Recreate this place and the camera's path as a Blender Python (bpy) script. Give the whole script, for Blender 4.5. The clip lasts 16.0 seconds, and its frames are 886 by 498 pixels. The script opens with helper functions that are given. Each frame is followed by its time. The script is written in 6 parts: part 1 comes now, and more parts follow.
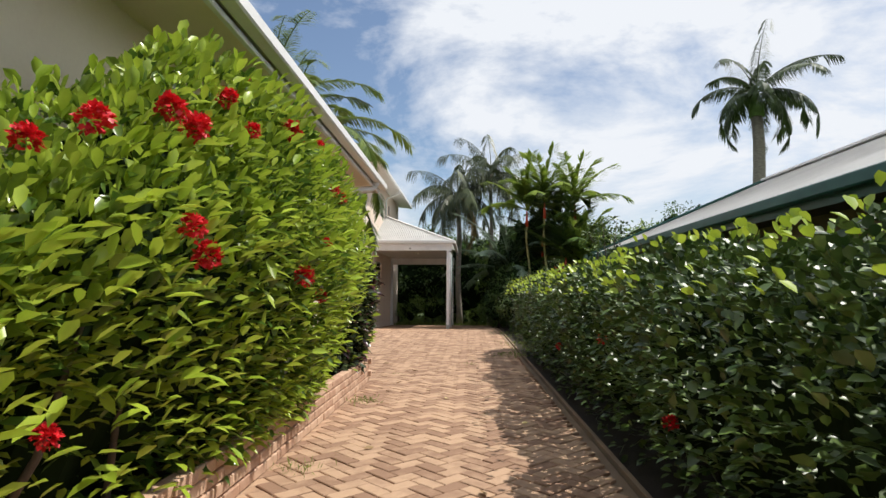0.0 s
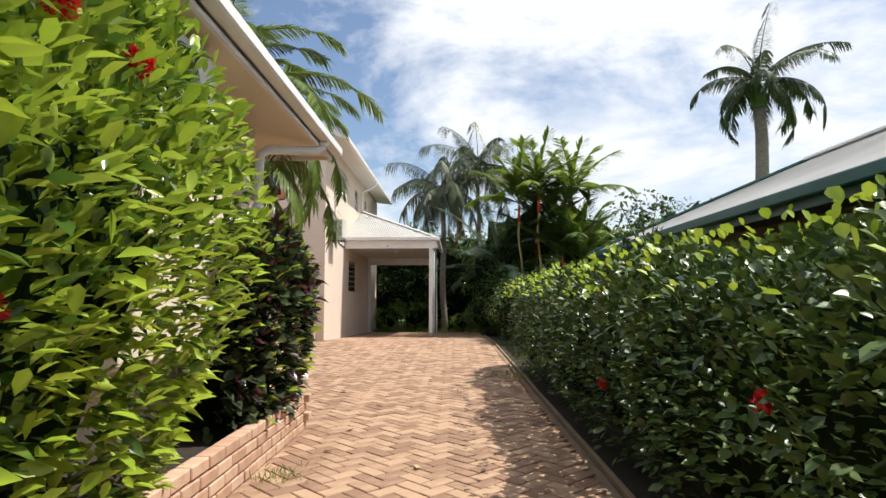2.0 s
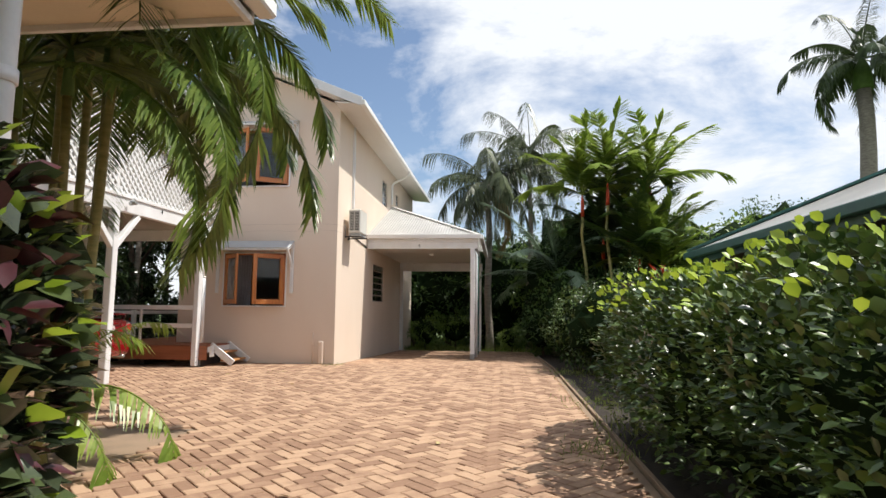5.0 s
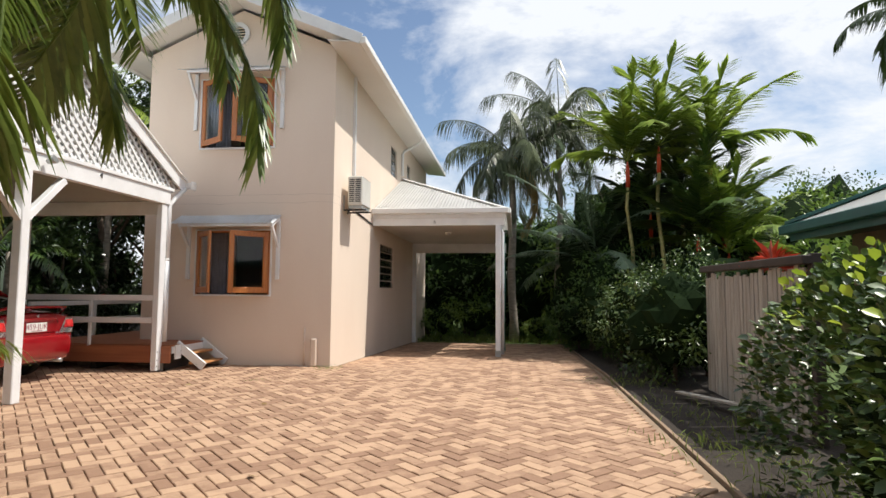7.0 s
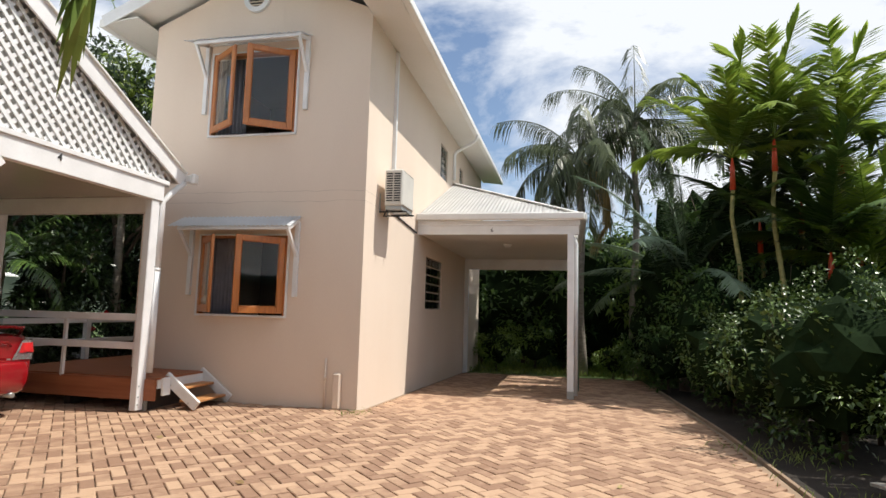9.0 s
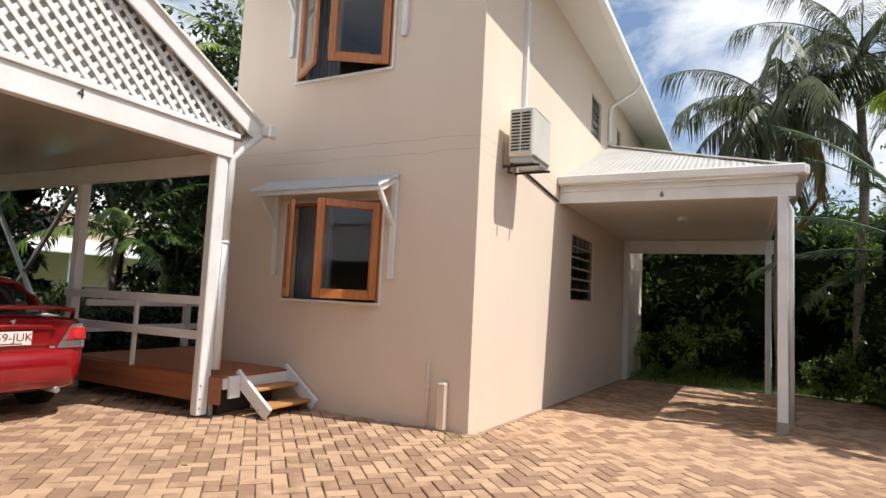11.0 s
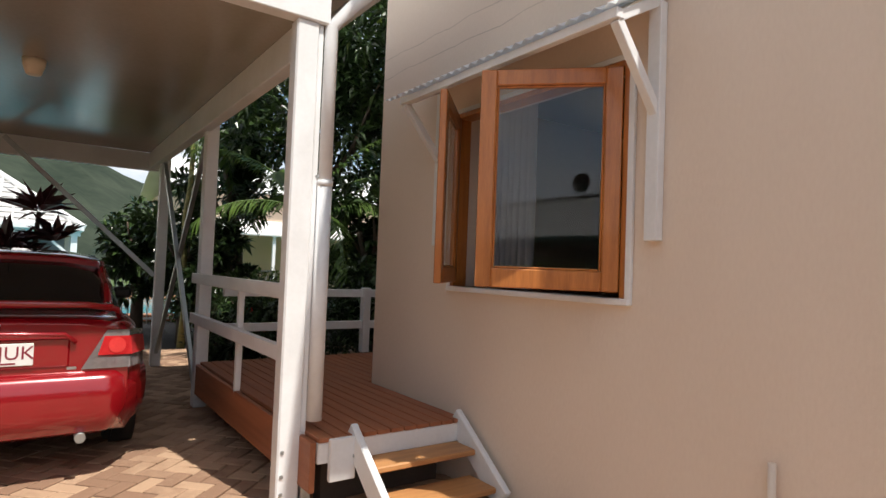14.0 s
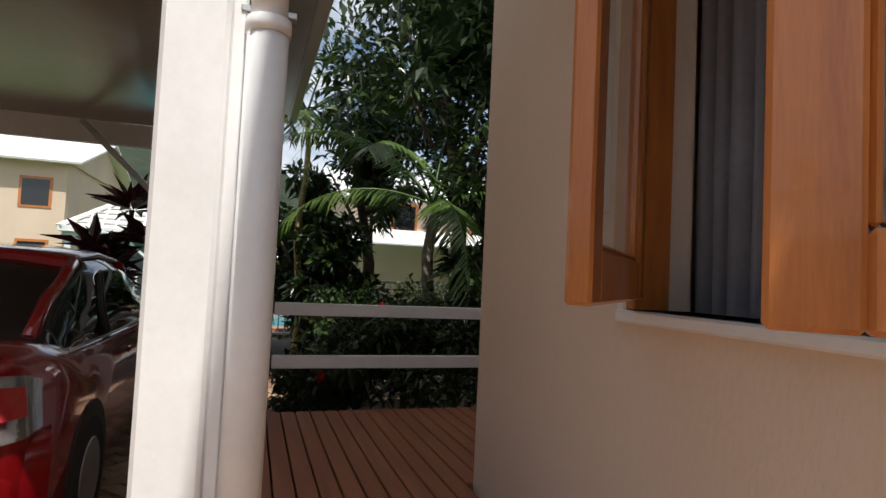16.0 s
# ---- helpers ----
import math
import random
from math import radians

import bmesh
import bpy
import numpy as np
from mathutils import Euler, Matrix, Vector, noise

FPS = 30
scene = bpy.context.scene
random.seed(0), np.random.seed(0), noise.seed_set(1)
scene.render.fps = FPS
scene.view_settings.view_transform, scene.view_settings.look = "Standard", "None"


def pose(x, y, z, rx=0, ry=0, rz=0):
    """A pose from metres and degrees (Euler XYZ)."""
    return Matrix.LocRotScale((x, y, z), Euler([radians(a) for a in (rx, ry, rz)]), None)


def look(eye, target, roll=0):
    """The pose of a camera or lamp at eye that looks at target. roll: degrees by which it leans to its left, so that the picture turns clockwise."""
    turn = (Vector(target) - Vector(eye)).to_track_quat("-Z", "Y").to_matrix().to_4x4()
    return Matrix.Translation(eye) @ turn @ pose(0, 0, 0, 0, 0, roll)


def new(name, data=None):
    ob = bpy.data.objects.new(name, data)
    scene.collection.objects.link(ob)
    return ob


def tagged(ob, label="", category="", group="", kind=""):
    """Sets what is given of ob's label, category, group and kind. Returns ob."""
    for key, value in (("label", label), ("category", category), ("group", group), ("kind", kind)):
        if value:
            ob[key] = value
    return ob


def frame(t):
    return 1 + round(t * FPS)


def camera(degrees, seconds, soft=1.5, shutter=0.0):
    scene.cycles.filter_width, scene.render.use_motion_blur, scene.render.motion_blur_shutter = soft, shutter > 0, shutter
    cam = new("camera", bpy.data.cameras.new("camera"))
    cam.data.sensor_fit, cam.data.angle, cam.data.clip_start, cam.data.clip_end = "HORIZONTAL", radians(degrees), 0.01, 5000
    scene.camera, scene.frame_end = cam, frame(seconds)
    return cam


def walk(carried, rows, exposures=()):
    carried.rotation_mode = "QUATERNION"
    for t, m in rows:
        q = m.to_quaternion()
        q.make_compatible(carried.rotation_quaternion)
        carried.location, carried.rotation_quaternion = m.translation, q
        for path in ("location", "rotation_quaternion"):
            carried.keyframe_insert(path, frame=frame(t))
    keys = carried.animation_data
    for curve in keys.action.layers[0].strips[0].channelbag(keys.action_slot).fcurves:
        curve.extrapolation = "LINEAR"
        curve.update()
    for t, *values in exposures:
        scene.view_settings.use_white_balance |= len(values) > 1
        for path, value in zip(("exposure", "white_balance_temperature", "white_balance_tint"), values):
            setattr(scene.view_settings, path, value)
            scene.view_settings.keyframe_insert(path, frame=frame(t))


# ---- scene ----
cam = camera(75.0, 16.0)
PATH = [
    (0, (0.824, 0.406, 1.258), (0.734, 2.398, 1.413), 0.2),
    (0.5, (0.847, 1.029, 1.301), (0.757, 3.023, 1.431), 1.1),
    (1, (0.799, 1.764, 1.278), (0.735, 3.757, 1.435), 0.4),
    (1.5, (0.816, 2.364, 1.277), (0.753, 4.355, 1.452), 0.3),
    (2, (0.828, 3.072, 1.258), (0.788, 5.064, 1.425), -0.1),
    (2.5, (0.88, 3.7, 1.276), (0.805, 5.689, 1.469), 1.1),
    (3, (0.869, 4.394, 1.264), (0.789, 6.381, 1.472), 1.2),
    (3.5, (0.857, 4.946, 1.269), (0.737, 6.934, 1.454), 1.3),
    (4, (0.822, 5.607, 1.253), (0.662, 7.59, 1.458), 1.6),
    (4.2, (0.843, 5.881, 1.241), (0.663, 7.862, 1.455), 1.3),
    (6.3, (0.499, 8.673, 1.33), (0.299, 10.656, 1.497), 0.0),
    (6.5, (0.445, 8.909, 1.339), (0.238, 10.892, 1.497), 0.1),
    (7, (0.393, 9.573, 1.386), (0.145, 11.552, 1.535), 0.4),
    (7.5, (0.325, 10.144, 1.386), (0.038, 12.117, 1.553), 1.0),
    (8, (0.223, 10.733, 1.429), (-0.124, 12.693, 1.617), 1.5),
    (8.2, (0.173, 10.995, 1.434), (-0.188, 12.952, 1.635), 1.5),
    (10.3, (-0.304, 13.534, 1.465), (-0.979, 15.407, 1.66), 1.8),
    (10.5, (-0.338, 13.798, 1.463), (-1.076, 15.648, 1.645), 1.8),
    (11, (-0.43, 14.365, 1.412), (-1.359, 16.129, 1.581), 2.8),
    (11.5, (-0.693, 14.936, 1.442), (-1.75, 16.627, 1.598), 2.6),
    (12, (-0.987, 15.511, 1.427), (-2.17, 17.115, 1.591), 2.4),
    (12.5, (-1.283, 16.01, 1.455), (-2.572, 17.533, 1.603), 1.8),
    (13, (-1.632, 16.53, 1.452), (-3.036, 17.948, 1.591), 1.8),
    (13.5, (-1.993, 17.039, 1.451), (-3.498, 18.351, 1.558), 2.2),
    (14, (-2.386, 17.58, 1.425), (-4.019, 18.733, 1.497), 2.2),
    (14.5, (-2.821, 18.009, 1.41), (-4.517, 19.065, 1.508), 1.9),
    (15.2, (-3.552, 18.531, 1.405), (-5.348, 19.407, 1.489), 2.2),
    (15.6, (-3.926, 18.791, 1.407), (-5.762, 19.582, 1.467), 1.8),
    (16, (-4.317, 18.986, 1.381), (-6.215, 19.61, 1.479), 2.7),
]
EXPOSURE = [(0, 0.06), (1.5, 0.2), (2.5, 0.3), (3, 0.34), (4, 0.28), (8, 0.17), (12.5, 0.24), (14.5, 0.24), (16, 0.1)]
walk(cam, [(t, look(eye, target, roll)) for t, eye, target, roll in PATH], EXPOSURE)

# ---- light ----
SUN = Vector((1.0, 0.2, 1.82)).normalized()
world = bpy.data.worlds.new("sky")
scene.world = world
world.use_nodes = True
wn, wl = world.node_tree.nodes, world.node_tree.links
wn.clear()
w_out, w_bg = wn.new("ShaderNodeOutputWorld"), wn.new("ShaderNodeBackground")
w_sky, w_co = wn.new("ShaderNodeTexSky"), wn.new("ShaderNodeTexCoord")
w_sky.sky_type = "NISHITA"
w_sky.sun_disc = False
w_sky.sun_elevation = math.asin(SUN.z)
w_sky.sun_rotation = math.atan2(SUN.x, SUN.y)
w_bg.inputs[1].default_value = 0.125
w_map = wn.new("ShaderNodeMapping")
w_map.inputs["Scale"].default_value = (1.0, 1.0, 2.1)
w_map.inputs["Location"].default_value = (0.35, 0.1, 0.2)
w_noise = wn.new("ShaderNodeTexNoise")
w_noise.inputs["Scale"].default_value = 2.7
w_noise.inputs["Detail"].default_value = 9
w_noise.inputs["Roughness"].default_value = 0.6
w_noise.inputs["Distortion"].default_value = 0.25
w_ramp = wn.new("ShaderNodeValToRGB")
w_ramp.color_ramp.elements[0].position = 0.395
w_ramp.color_ramp.elements[1].position = 0.565
w_mix = wn.new("ShaderNodeMix")
w_mix.data_type = "RGBA"
w_mix.inputs["B"].default_value = (6.7, 6.95, 7.35, 1)
wl.new(w_co.outputs["Generated"], w_map.inputs["Vector"])
wl.new(w_map.outputs[0], w_noise.inputs["Vector"])
wl.new(w_noise.outputs["Fac"], w_ramp.inputs[0])
wl.new(w_ramp.outputs[0], w_mix.inputs["Factor"])
wl.new(w_sky.outputs[0], w_mix.inputs["A"])
wl.new(w_mix.outputs["Result"], w_bg.inputs[0])
wl.new(w_bg.outputs[0], w_out.inputs[0])

sun = new("sun", bpy.data.lights.new("sun", "SUN"))
sun.data.energy, sun.data.angle, sun.data.color = 4.7, radians(0.5), (1.0, 0.96, 0.885)
sun.matrix_world = look(SUN * 60, (0, 0, 0))


# ---- materials ----
def rgb(c):
    return (c[0], c[1], c[2], 1)


def mat(name, a, b=None, rough=0.6, metal=0.0, scale=4.0, fine=60.0, bump=0.0, coat=0.0, spec=0.5, island=0.0, per_object=0.0, transmit=0.0, stretch=(1, 1, 1)):
    """A surface that wanders between two colours at a coarse and a fine scale, with a fine relief."""
    m = bpy.data.materials.new(name)
    m.use_nodes = True
    n, l = m.node_tree.nodes, m.node_tree.links
    p = n["Principled BSDF"]
    b = b or tuple(v * 0.8 for v in a)
    co, mp = n.new("ShaderNodeTexCoord"), n.new("ShaderNodeMapping")
    mp.inputs["Scale"].default_value = stretch
    l.new(co.outputs["Object"], mp.inputs[0])
    n1, n2 = n.new("ShaderNodeTexNoise"), n.new("ShaderNodeTexNoise")
    n1.inputs["Scale"].default_value, n2.inputs["Scale"].default_value = scale, fine
    n1.inputs["Detail"].default_value, n2.inputs["Detail"].default_value = 5, 3
    l.new(mp.outputs[0], n1.inputs["Vector"])
    l.new(mp.outputs[0], n2.inputs["Vector"])
    add = n.new("ShaderNodeMath")
    add.operation = "MULTIPLY_ADD"
    add.inputs[1].default_value = 0.35
    l.new(n2.outputs["Fac"], add.inputs[0])
    l.new(n1.outputs["Fac"], add.inputs[2])
    last = add.outputs[0]
    if island or per_object:
        src = n.new("ShaderNodeNewGeometry").outputs["Random Per Island"] if island else n.new("ShaderNodeObjectInfo").outputs["Random"]
        k = n.new("ShaderNodeMath")
        k.operation = "MULTIPLY_ADD"
        k.inputs[1].default_value = island or per_object
        l.new(src, k.inputs[0])
        l.new(last, k.inputs[2])
        sub = n.new("ShaderNodeMath")
        sub.operation = "SUBTRACT"
        sub.inputs[1].default_value = 0.5 * (island or per_object)
        l.new(k.outputs[0], sub.inputs[0])
        last = sub.outputs[0]
    ramp = n.new("ShaderNodeValToRGB")
    ramp.color_ramp.elements[0].position, ramp.color_ramp.elements[0].color = 0.42, rgb(b)
    ramp.color_ramp.elements[1].position, ramp.color_ramp.elements[1].color = 0.92, rgb(a)
    l.new(last, ramp.inputs[0])
    l.new(ramp.outputs[0], p.inputs["Base Color"])
    p.inputs["Roughness"].default_value, p.inputs["Metallic"].default_value = rough, metal
    p.inputs["Coat Weight"].default_value = coat
    p.inputs["Specular IOR Level"].default_value = spec
    if bump:
        bp = n.new("ShaderNodeBump")
        bp.inputs["Strength"].default_value, bp.inputs["Distance"].default_value = bump, 0.01
        l.new(n2.outputs["Fac"], bp.inputs["Height"])
        l.new(bp.outputs[0], p.inputs["Normal"])
    if transmit:
        tr, mx = n.new("ShaderNodeBsdfTranslucent"), n.new("ShaderNodeMixShader")
        mx.inputs[0].default_value = transmit
        l.new(ramp.outputs[0], tr.inputs[0])
        l.new(p.outputs[0], mx.inputs[1])
        l.new(tr.outputs[0], mx.inputs[2])
        l.new(mx.outputs[0], n["Material Output"].inputs[0])
    return m


def glass_mat(name, tint=(0.9, 0.95, 0.95)):
    m = bpy.data.materials.new(name)
    m.use_nodes = True
    p = m.node_tree.nodes["Principled BSDF"]
    p.inputs["Base Color"].default_value = rgb(tint)
    p.inputs["Roughness"].default_value = 0.02
    p.inputs["Transmission Weight"].default_value = 1.0
    p.inputs["IOR"].default_value = 1.42
    return m


RENDER = mat("peach_render", (0.79, 0.665, 0.55), (0.715, 0.585, 0.475), 0.85, scale=0.7, fine=70, bump=0.25, stretch=(1, 1, 0.35))


def cracks(m, heights):
    """Hairline cracks that wander along the floor lines of a rendered wall."""
    n, l = m.node_tree.nodes, m.node_tree.links
    p = n["Principled BSDF"]
    old = p.inputs["Base Color"].links[0].from_socket
    geo, sep, wob = n.new("ShaderNodeNewGeometry"), n.new("ShaderNodeSeparateXYZ"), n.new("ShaderNodeTexNoise")
    l.new(geo.outputs["Position"], sep.inputs[0])
    l.new(geo.outputs["Position"], wob.inputs["Vector"])
    wob.inputs["Scale"].default_value, wob.inputs["Detail"].default_value = 2.2, 6

    def calc(op, a, b):
        k = n.new("ShaderNodeMath")
        k.operation = op
        for i, v in enumerate((a, b)):
            if isinstance(v, (int, float)):
                k.inputs[i].default_value = v
            else:
                l.new(v, k.inputs[i])
        return k.outputs[0]

    z = calc("ADD", sep.outputs["Z"], calc("MULTIPLY", wob.outputs["Fac"], 0.10))
    fac = None
    for h in heights:
        d = calc("ABSOLUTE", calc("SUBTRACT", z, h + 0.05), 0.0)
        one = calc("LESS_THAN", d, 0.0035)
        fac = one if fac is None else calc("MAXIMUM", fac, one)
    fac = calc("MULTIPLY", fac, calc("MULTIPLY", wob.outputs["Fac"], 0.75))
    mix = n.new("ShaderNodeMix")
    mix.data_type = "RGBA"
    mix.inputs["B"].default_value = (0.30, 0.22, 0.16, 1)
    l.new(fac, mix.inputs["Factor"])
    l.new(old, mix.inputs["A"])
    l.new(mix.outputs["Result"], p.inputs["Base Color"])


cracks(RENDER, (3.06, 3.22))
CREAM = mat("cream_paint", (0.80, 0.70, 0.55), (0.72, 0.61, 0.47), 0.6, scale=1.5, fine=50, bump=0.05)
WHITE = mat("white_paint", (0.81, 0.81, 0.81), (0.70, 0.695, 0.69), 0.45, scale=3, fine=40, bump=0.06)
# White lining; shade and warm paver bounce are put into this darker tan.
CEILING4 = mat("glossy_shaded_lining", (0.37, 0.33, 0.28), (0.30, 0.265, 0.22), 0.2, scale=0.9, fine=30, bump=0.03)
SOFFIT = mat("white_soffit", (0.76, 0.73, 0.68), (0.68, 0.65, 0.6), 0.35, scale=0.9, fine=30, bump=0.02)
SHEET = mat("white_roof_sheet", (0.84, 0.83, 0.80), (0.72, 0.71, 0.69), 0.4, scale=1.2, fine=25, bump=0.03)
GREYBOARD = mat("grey_backing_board", (0.62, 0.60, 0.55), (0.52, 0.50, 0.46), 0.8)
ROOFTILE = mat("pale_roof_tile", (0.62, 0.61, 0.6), (0.5, 0.49, 0.48), 0.6, scale=2, fine=20)
ZINC = mat("zinc_sheet", (0.86, 0.87, 0.88), (0.74, 0.75, 0.77), 0.3, 0.0, scale=3, fine=50)
GREENTRIM = mat("green_trim", (0.03, 0.12, 0.10), (0.02, 0.08, 0.07), 0.4)
TIMBER = mat("varnished_timber", (0.55, 0.20, 0.05), (0.36, 0.12, 0.03), 0.35, scale=5, fine=40, bump=0.08, coat=0.3, stretch=(6, 6, 0.6))
DECKING = mat("stained_decking", (0.39, 0.14, 0.06), (0.25, 0.08, 0.034), 0.55, scale=2, fine=50, bump=0.15, stretch=(0.6, 8, 8), island=0.25)
TREAD = mat("oiled_tread", (0.55, 0.27, 0.10), (0.36, 0.16, 0.06), 0.5, scale=3, fine=45, bump=0.1, stretch=(8, 0.8, 8))
GREYWOOD = mat("weathered_grey_boards", (0.42, 0.385, 0.335), (0.24, 0.215, 0.18), 0.85, scale=4, fine=45, bump=0.3, stretch=(6, 6, 0.5), per_object=0.3)
DARKWOOD = mat("dark_rail_wood", (0.07, 0.055, 0.045), (0.04, 0.03, 0.025), 0.8, bump=0.2)
PAVER = mat("clay_paver", (0.47, 0.305, 0.195), (0.275, 0.16, 0.10), 0.85, scale=7, fine=120, bump=0.35, per_object=0.8)
PAVER_FIELD = mat("clay_paver_field", (0.47, 0.305, 0.195), (0.275, 0.16, 0.10), 0.85, scale=7, fine=120, bump=0.35, island=0.8)
SAND = mat("joint_sand", (0.35, 0.24, 0.16), (0.20, 0.145, 0.095), 0.95, scale=2, fine=80, bump=0.3)
# Soil colour lowered further to carry the shadow lying on the beds.
SOIL = mat("dark_shaded_soil", (0.040, 0.029, 0.02), (0.018, 0.013, 0.009), 0.95, scale=3, fine=40, bump=0.6)
LAWN = mat("lawn_ground", (0.10, 0.15, 0.035), (0.05, 0.085, 0.02), 0.95, scale=0.6, fine=30, bump=0.5)
BRICK = mat("pale_brick", (0.62, 0.42, 0.29), (0.44, 0.26, 0.17), 0.85, scale=8, fine=90, bump=0.35, per_object=0.5)
MORTAR = mat("mortar", (0.50, 0.42, 0.34), (0.38, 0.31, 0.25), 0.95, scale=6, fine=90, bump=0.3)
GLASS = glass_mat("window_glass")
BLOCKGLASS = glass_mat("block_glass", (0.55, 0.68, 0.66))
CURTAIN = mat("grey_curtain", (0.5, 0.51, 0.56), (0.36, 0.36, 0.41), 0.9, scale=3, fine=60)
# Dark interior colour stands for the dimness of the unlit rooms.
ROOM = mat("dim_room_tone", (0.14, 0.125, 0.115), (0.1, 0.09, 0.085), 0.8)
STEEL = mat("galvanised_steel", (0.48, 0.5, 0.5), (0.36, 0.38, 0.38), 0.4, 0.8)
DARK = mat("black_plastic", (0.02, 0.02, 0.022), (0.012, 0.012, 0.013), 0.5)
ACBODY = mat("aircon_casing", (0.70, 0.68, 0.62), (0.58, 0.56, 0.51), 0.45, scale=2, fine=30)
CARRED = mat("red_car_paint", (0.32, 0.006, 0.012), (0.25, 0.004, 0.008), 0.22, 0.15, scale=1, fine=4, coat=1.0)
CARGLASS = mat("tinted_car_glass", (0.012, 0.014, 0.015), (0.01, 0.01, 0.012), 0.04, spec=0.8)
LIGHTRED = mat("red_lens", (0.80, 0.045, 0.045), (0.62, 0.02, 0.025), 0.1, coat=1.0)
LIGHTCLEAR = mat("clear_lens", (0.80, 0.74, 0.73), (0.52, 0.44, 0.43), 0.12, 0.7, coat=1.0, scale=14, fine=60)
PLATE = mat("number_plate_white", (0.78, 0.77, 0.74), (0.7, 0.69, 0.66), 0.5)
MAROON = mat("maroon_letters", (0.22, 0.02, 0.04), (0.2, 0.02, 0.03), 0.5)
INK = mat("black_number", (0.03, 0.03, 0.03), (0.02, 0.02, 0.02), 0.5)
RUBBER = mat("tyre_rubber", (0.03, 0.03, 0.03), (0.018, 0.018, 0.018), 0.8, bump=0.2)
POOLWATER = mat("pool_water", (0.10, 0.42, 0.50), (0.06, 0.32, 0.42), 0.05, scale=4, fine=12, bump=0.2)
TILE = mat("terracotta_coping", (0.45, 0.2, 0.1), (0.34, 0.15, 0.08), 0.7)
YELLOW = mat("yellow_bin_lid", (0.75, 0.55, 0.02), (0.6, 0.42, 0.02), 0.45)
BINGREEN = mat("dark_green_bin", (0.02, 0.06, 0.04), (0.015, 0.04, 0.03), 0.5)
HILL = mat("forested_hill", (0.05, 0.062, 0.042), (0.02, 0.03, 0.02), 0.95, scale=0.06, fine=0.35, bump=1.0, spec=0.1)
WALLB = mat("far_wall_render", (0.66, 0.52, 0.40), (0.58, 0.45, 0.34), 0.85, scale=0.8, fine=40, bump=0.1)
NETTING = mat("green_shade_cloth", (0.02, 0.16, 0.13), (0.015, 0.11, 0.09), 0.8, scale=3, fine=80, bump=0.3)


# ---- building helpers ----
def tidy(name, bm, material):
    bmesh.ops.recalc_face_normals(bm, faces=bm.faces)
    me = bpy.data.meshes.new(name)
    bm.to_mesh(me)
    bm.free()
    me.materials.append(material)
    return me


def thing(name, at, label, category, group="", kind=""):
    ob = new(name)
    ob.matrix_basis = Matrix.Translation(at)
    ob.empty_display_size = 0.2
    return tagged(ob, label, category, group, kind)


def attach(ob, parent):
    ob.parent = parent
    up = parent.matrix_basis
    if parent.parent:
        up = parent.parent.matrix_basis @ parent.matrix_parent_inverse @ parent.matrix_basis
    ob.matrix_parent_inverse = up.inverted()
    return ob


def part(name, bm, material, parent, label=""):
    ob = new(name, bm if isinstance(bm, bpy.types.Mesh) else tidy(name, bm, material))
    attach(ob, parent)
    if label:
        ob["label"] = label
    return ob


def single(name, bm, material, label, category="", group="", kind=""):
    return tagged(new(name, bm if isinstance(bm, bpy.types.Mesh) else tidy(name, bm, material)), label, category, group, kind)


def box(x0, x1, y0, y1, z0, z1, bevel=0.004, bm=None):
    bm = bm or bmesh.new()
    made = bmesh.ops.create_cube(bm, size=1.0)["verts"]
    for v in made:
        v.co = Vector(((x0 + x1) / 2 + v.co.x * (x1 - x0), (y0 + y1) / 2 + v.co.y * (y1 - y0), (z0 + z1) / 2 + v.co.z * (z1 - z0)))
    if bevel:
        edges = list({e for v in made for e in v.link_edges})
        bmesh.ops.bevel(bm, geom=edges, offset=bevel, segments=1, affect="EDGES")
    return bm


def beam(p, q, w, h, bevel=0.004, bm=None, up=(0, 0, 1)):
    """A straight timber from p to q, w wide and h high."""
    bm = bm or bmesh.new()
    p, q = Vector(p), Vector(q)
    d = (q - p).normalized()
    side = d.cross(Vector(up))
    side = side.normalized() if side.length > 1e-4 else Vector((1, 0, 0))
    top = side.cross(d).normalized()
    vs = [bm.verts.new(c + side * (w / 2) * a + top * (h / 2) * b) for c in (p, q) for a, b in ((-1, -1), (1, -1), (1, 1), (-1, 1))]
    fs = [bm.faces.new([vs[i] for i in f]) for f in ((0, 1, 2, 3), (7, 6, 5, 4), (0, 4, 5, 1), (1, 5, 6, 2), (2, 6, 7, 3), (3, 7, 4, 0))]
    if bevel:
        bmesh.ops.bevel(bm, geom=list({e for f in fs for e in f.edges}), offset=bevel, segments=1, affect="EDGES")
    return bm


def tube(points, radius, sides=10, bm=None, taper=None):
    """A round pipe or stem along points; taper gives a radius for each point."""
    bm = bm or bmesh.new()
    pts = [Vector(p) for p in points]
    rings, n1 = [], None
    for i, p in enumerate(pts):
        d = (pts[min(i + 1, len(pts) - 1)] - pts[max(i - 1, 0)]).normalized()
        n1 = d.orthogonal().normalized() if n1 is None else (n1 - d * n1.dot(d)).normalized()
        n2 = d.cross(n1)
        r = taper[i] if taper else radius
        rings.append([bm.verts.new(p + (n1 * math.cos(k * math.tau / sides) + n2 * math.sin(k * math.tau / sides)) * r) for k in range(sides)])
    for a, b in zip(rings, rings[1:]):
        for k in range(sides):
            bm.faces.new((a[k], a[(k + 1) % sides], b[(k + 1) % sides], b[k])).smooth = True
    bm.faces.new(rings[0][::-1])
    bm.faces.new(rings[-1])
    return bm


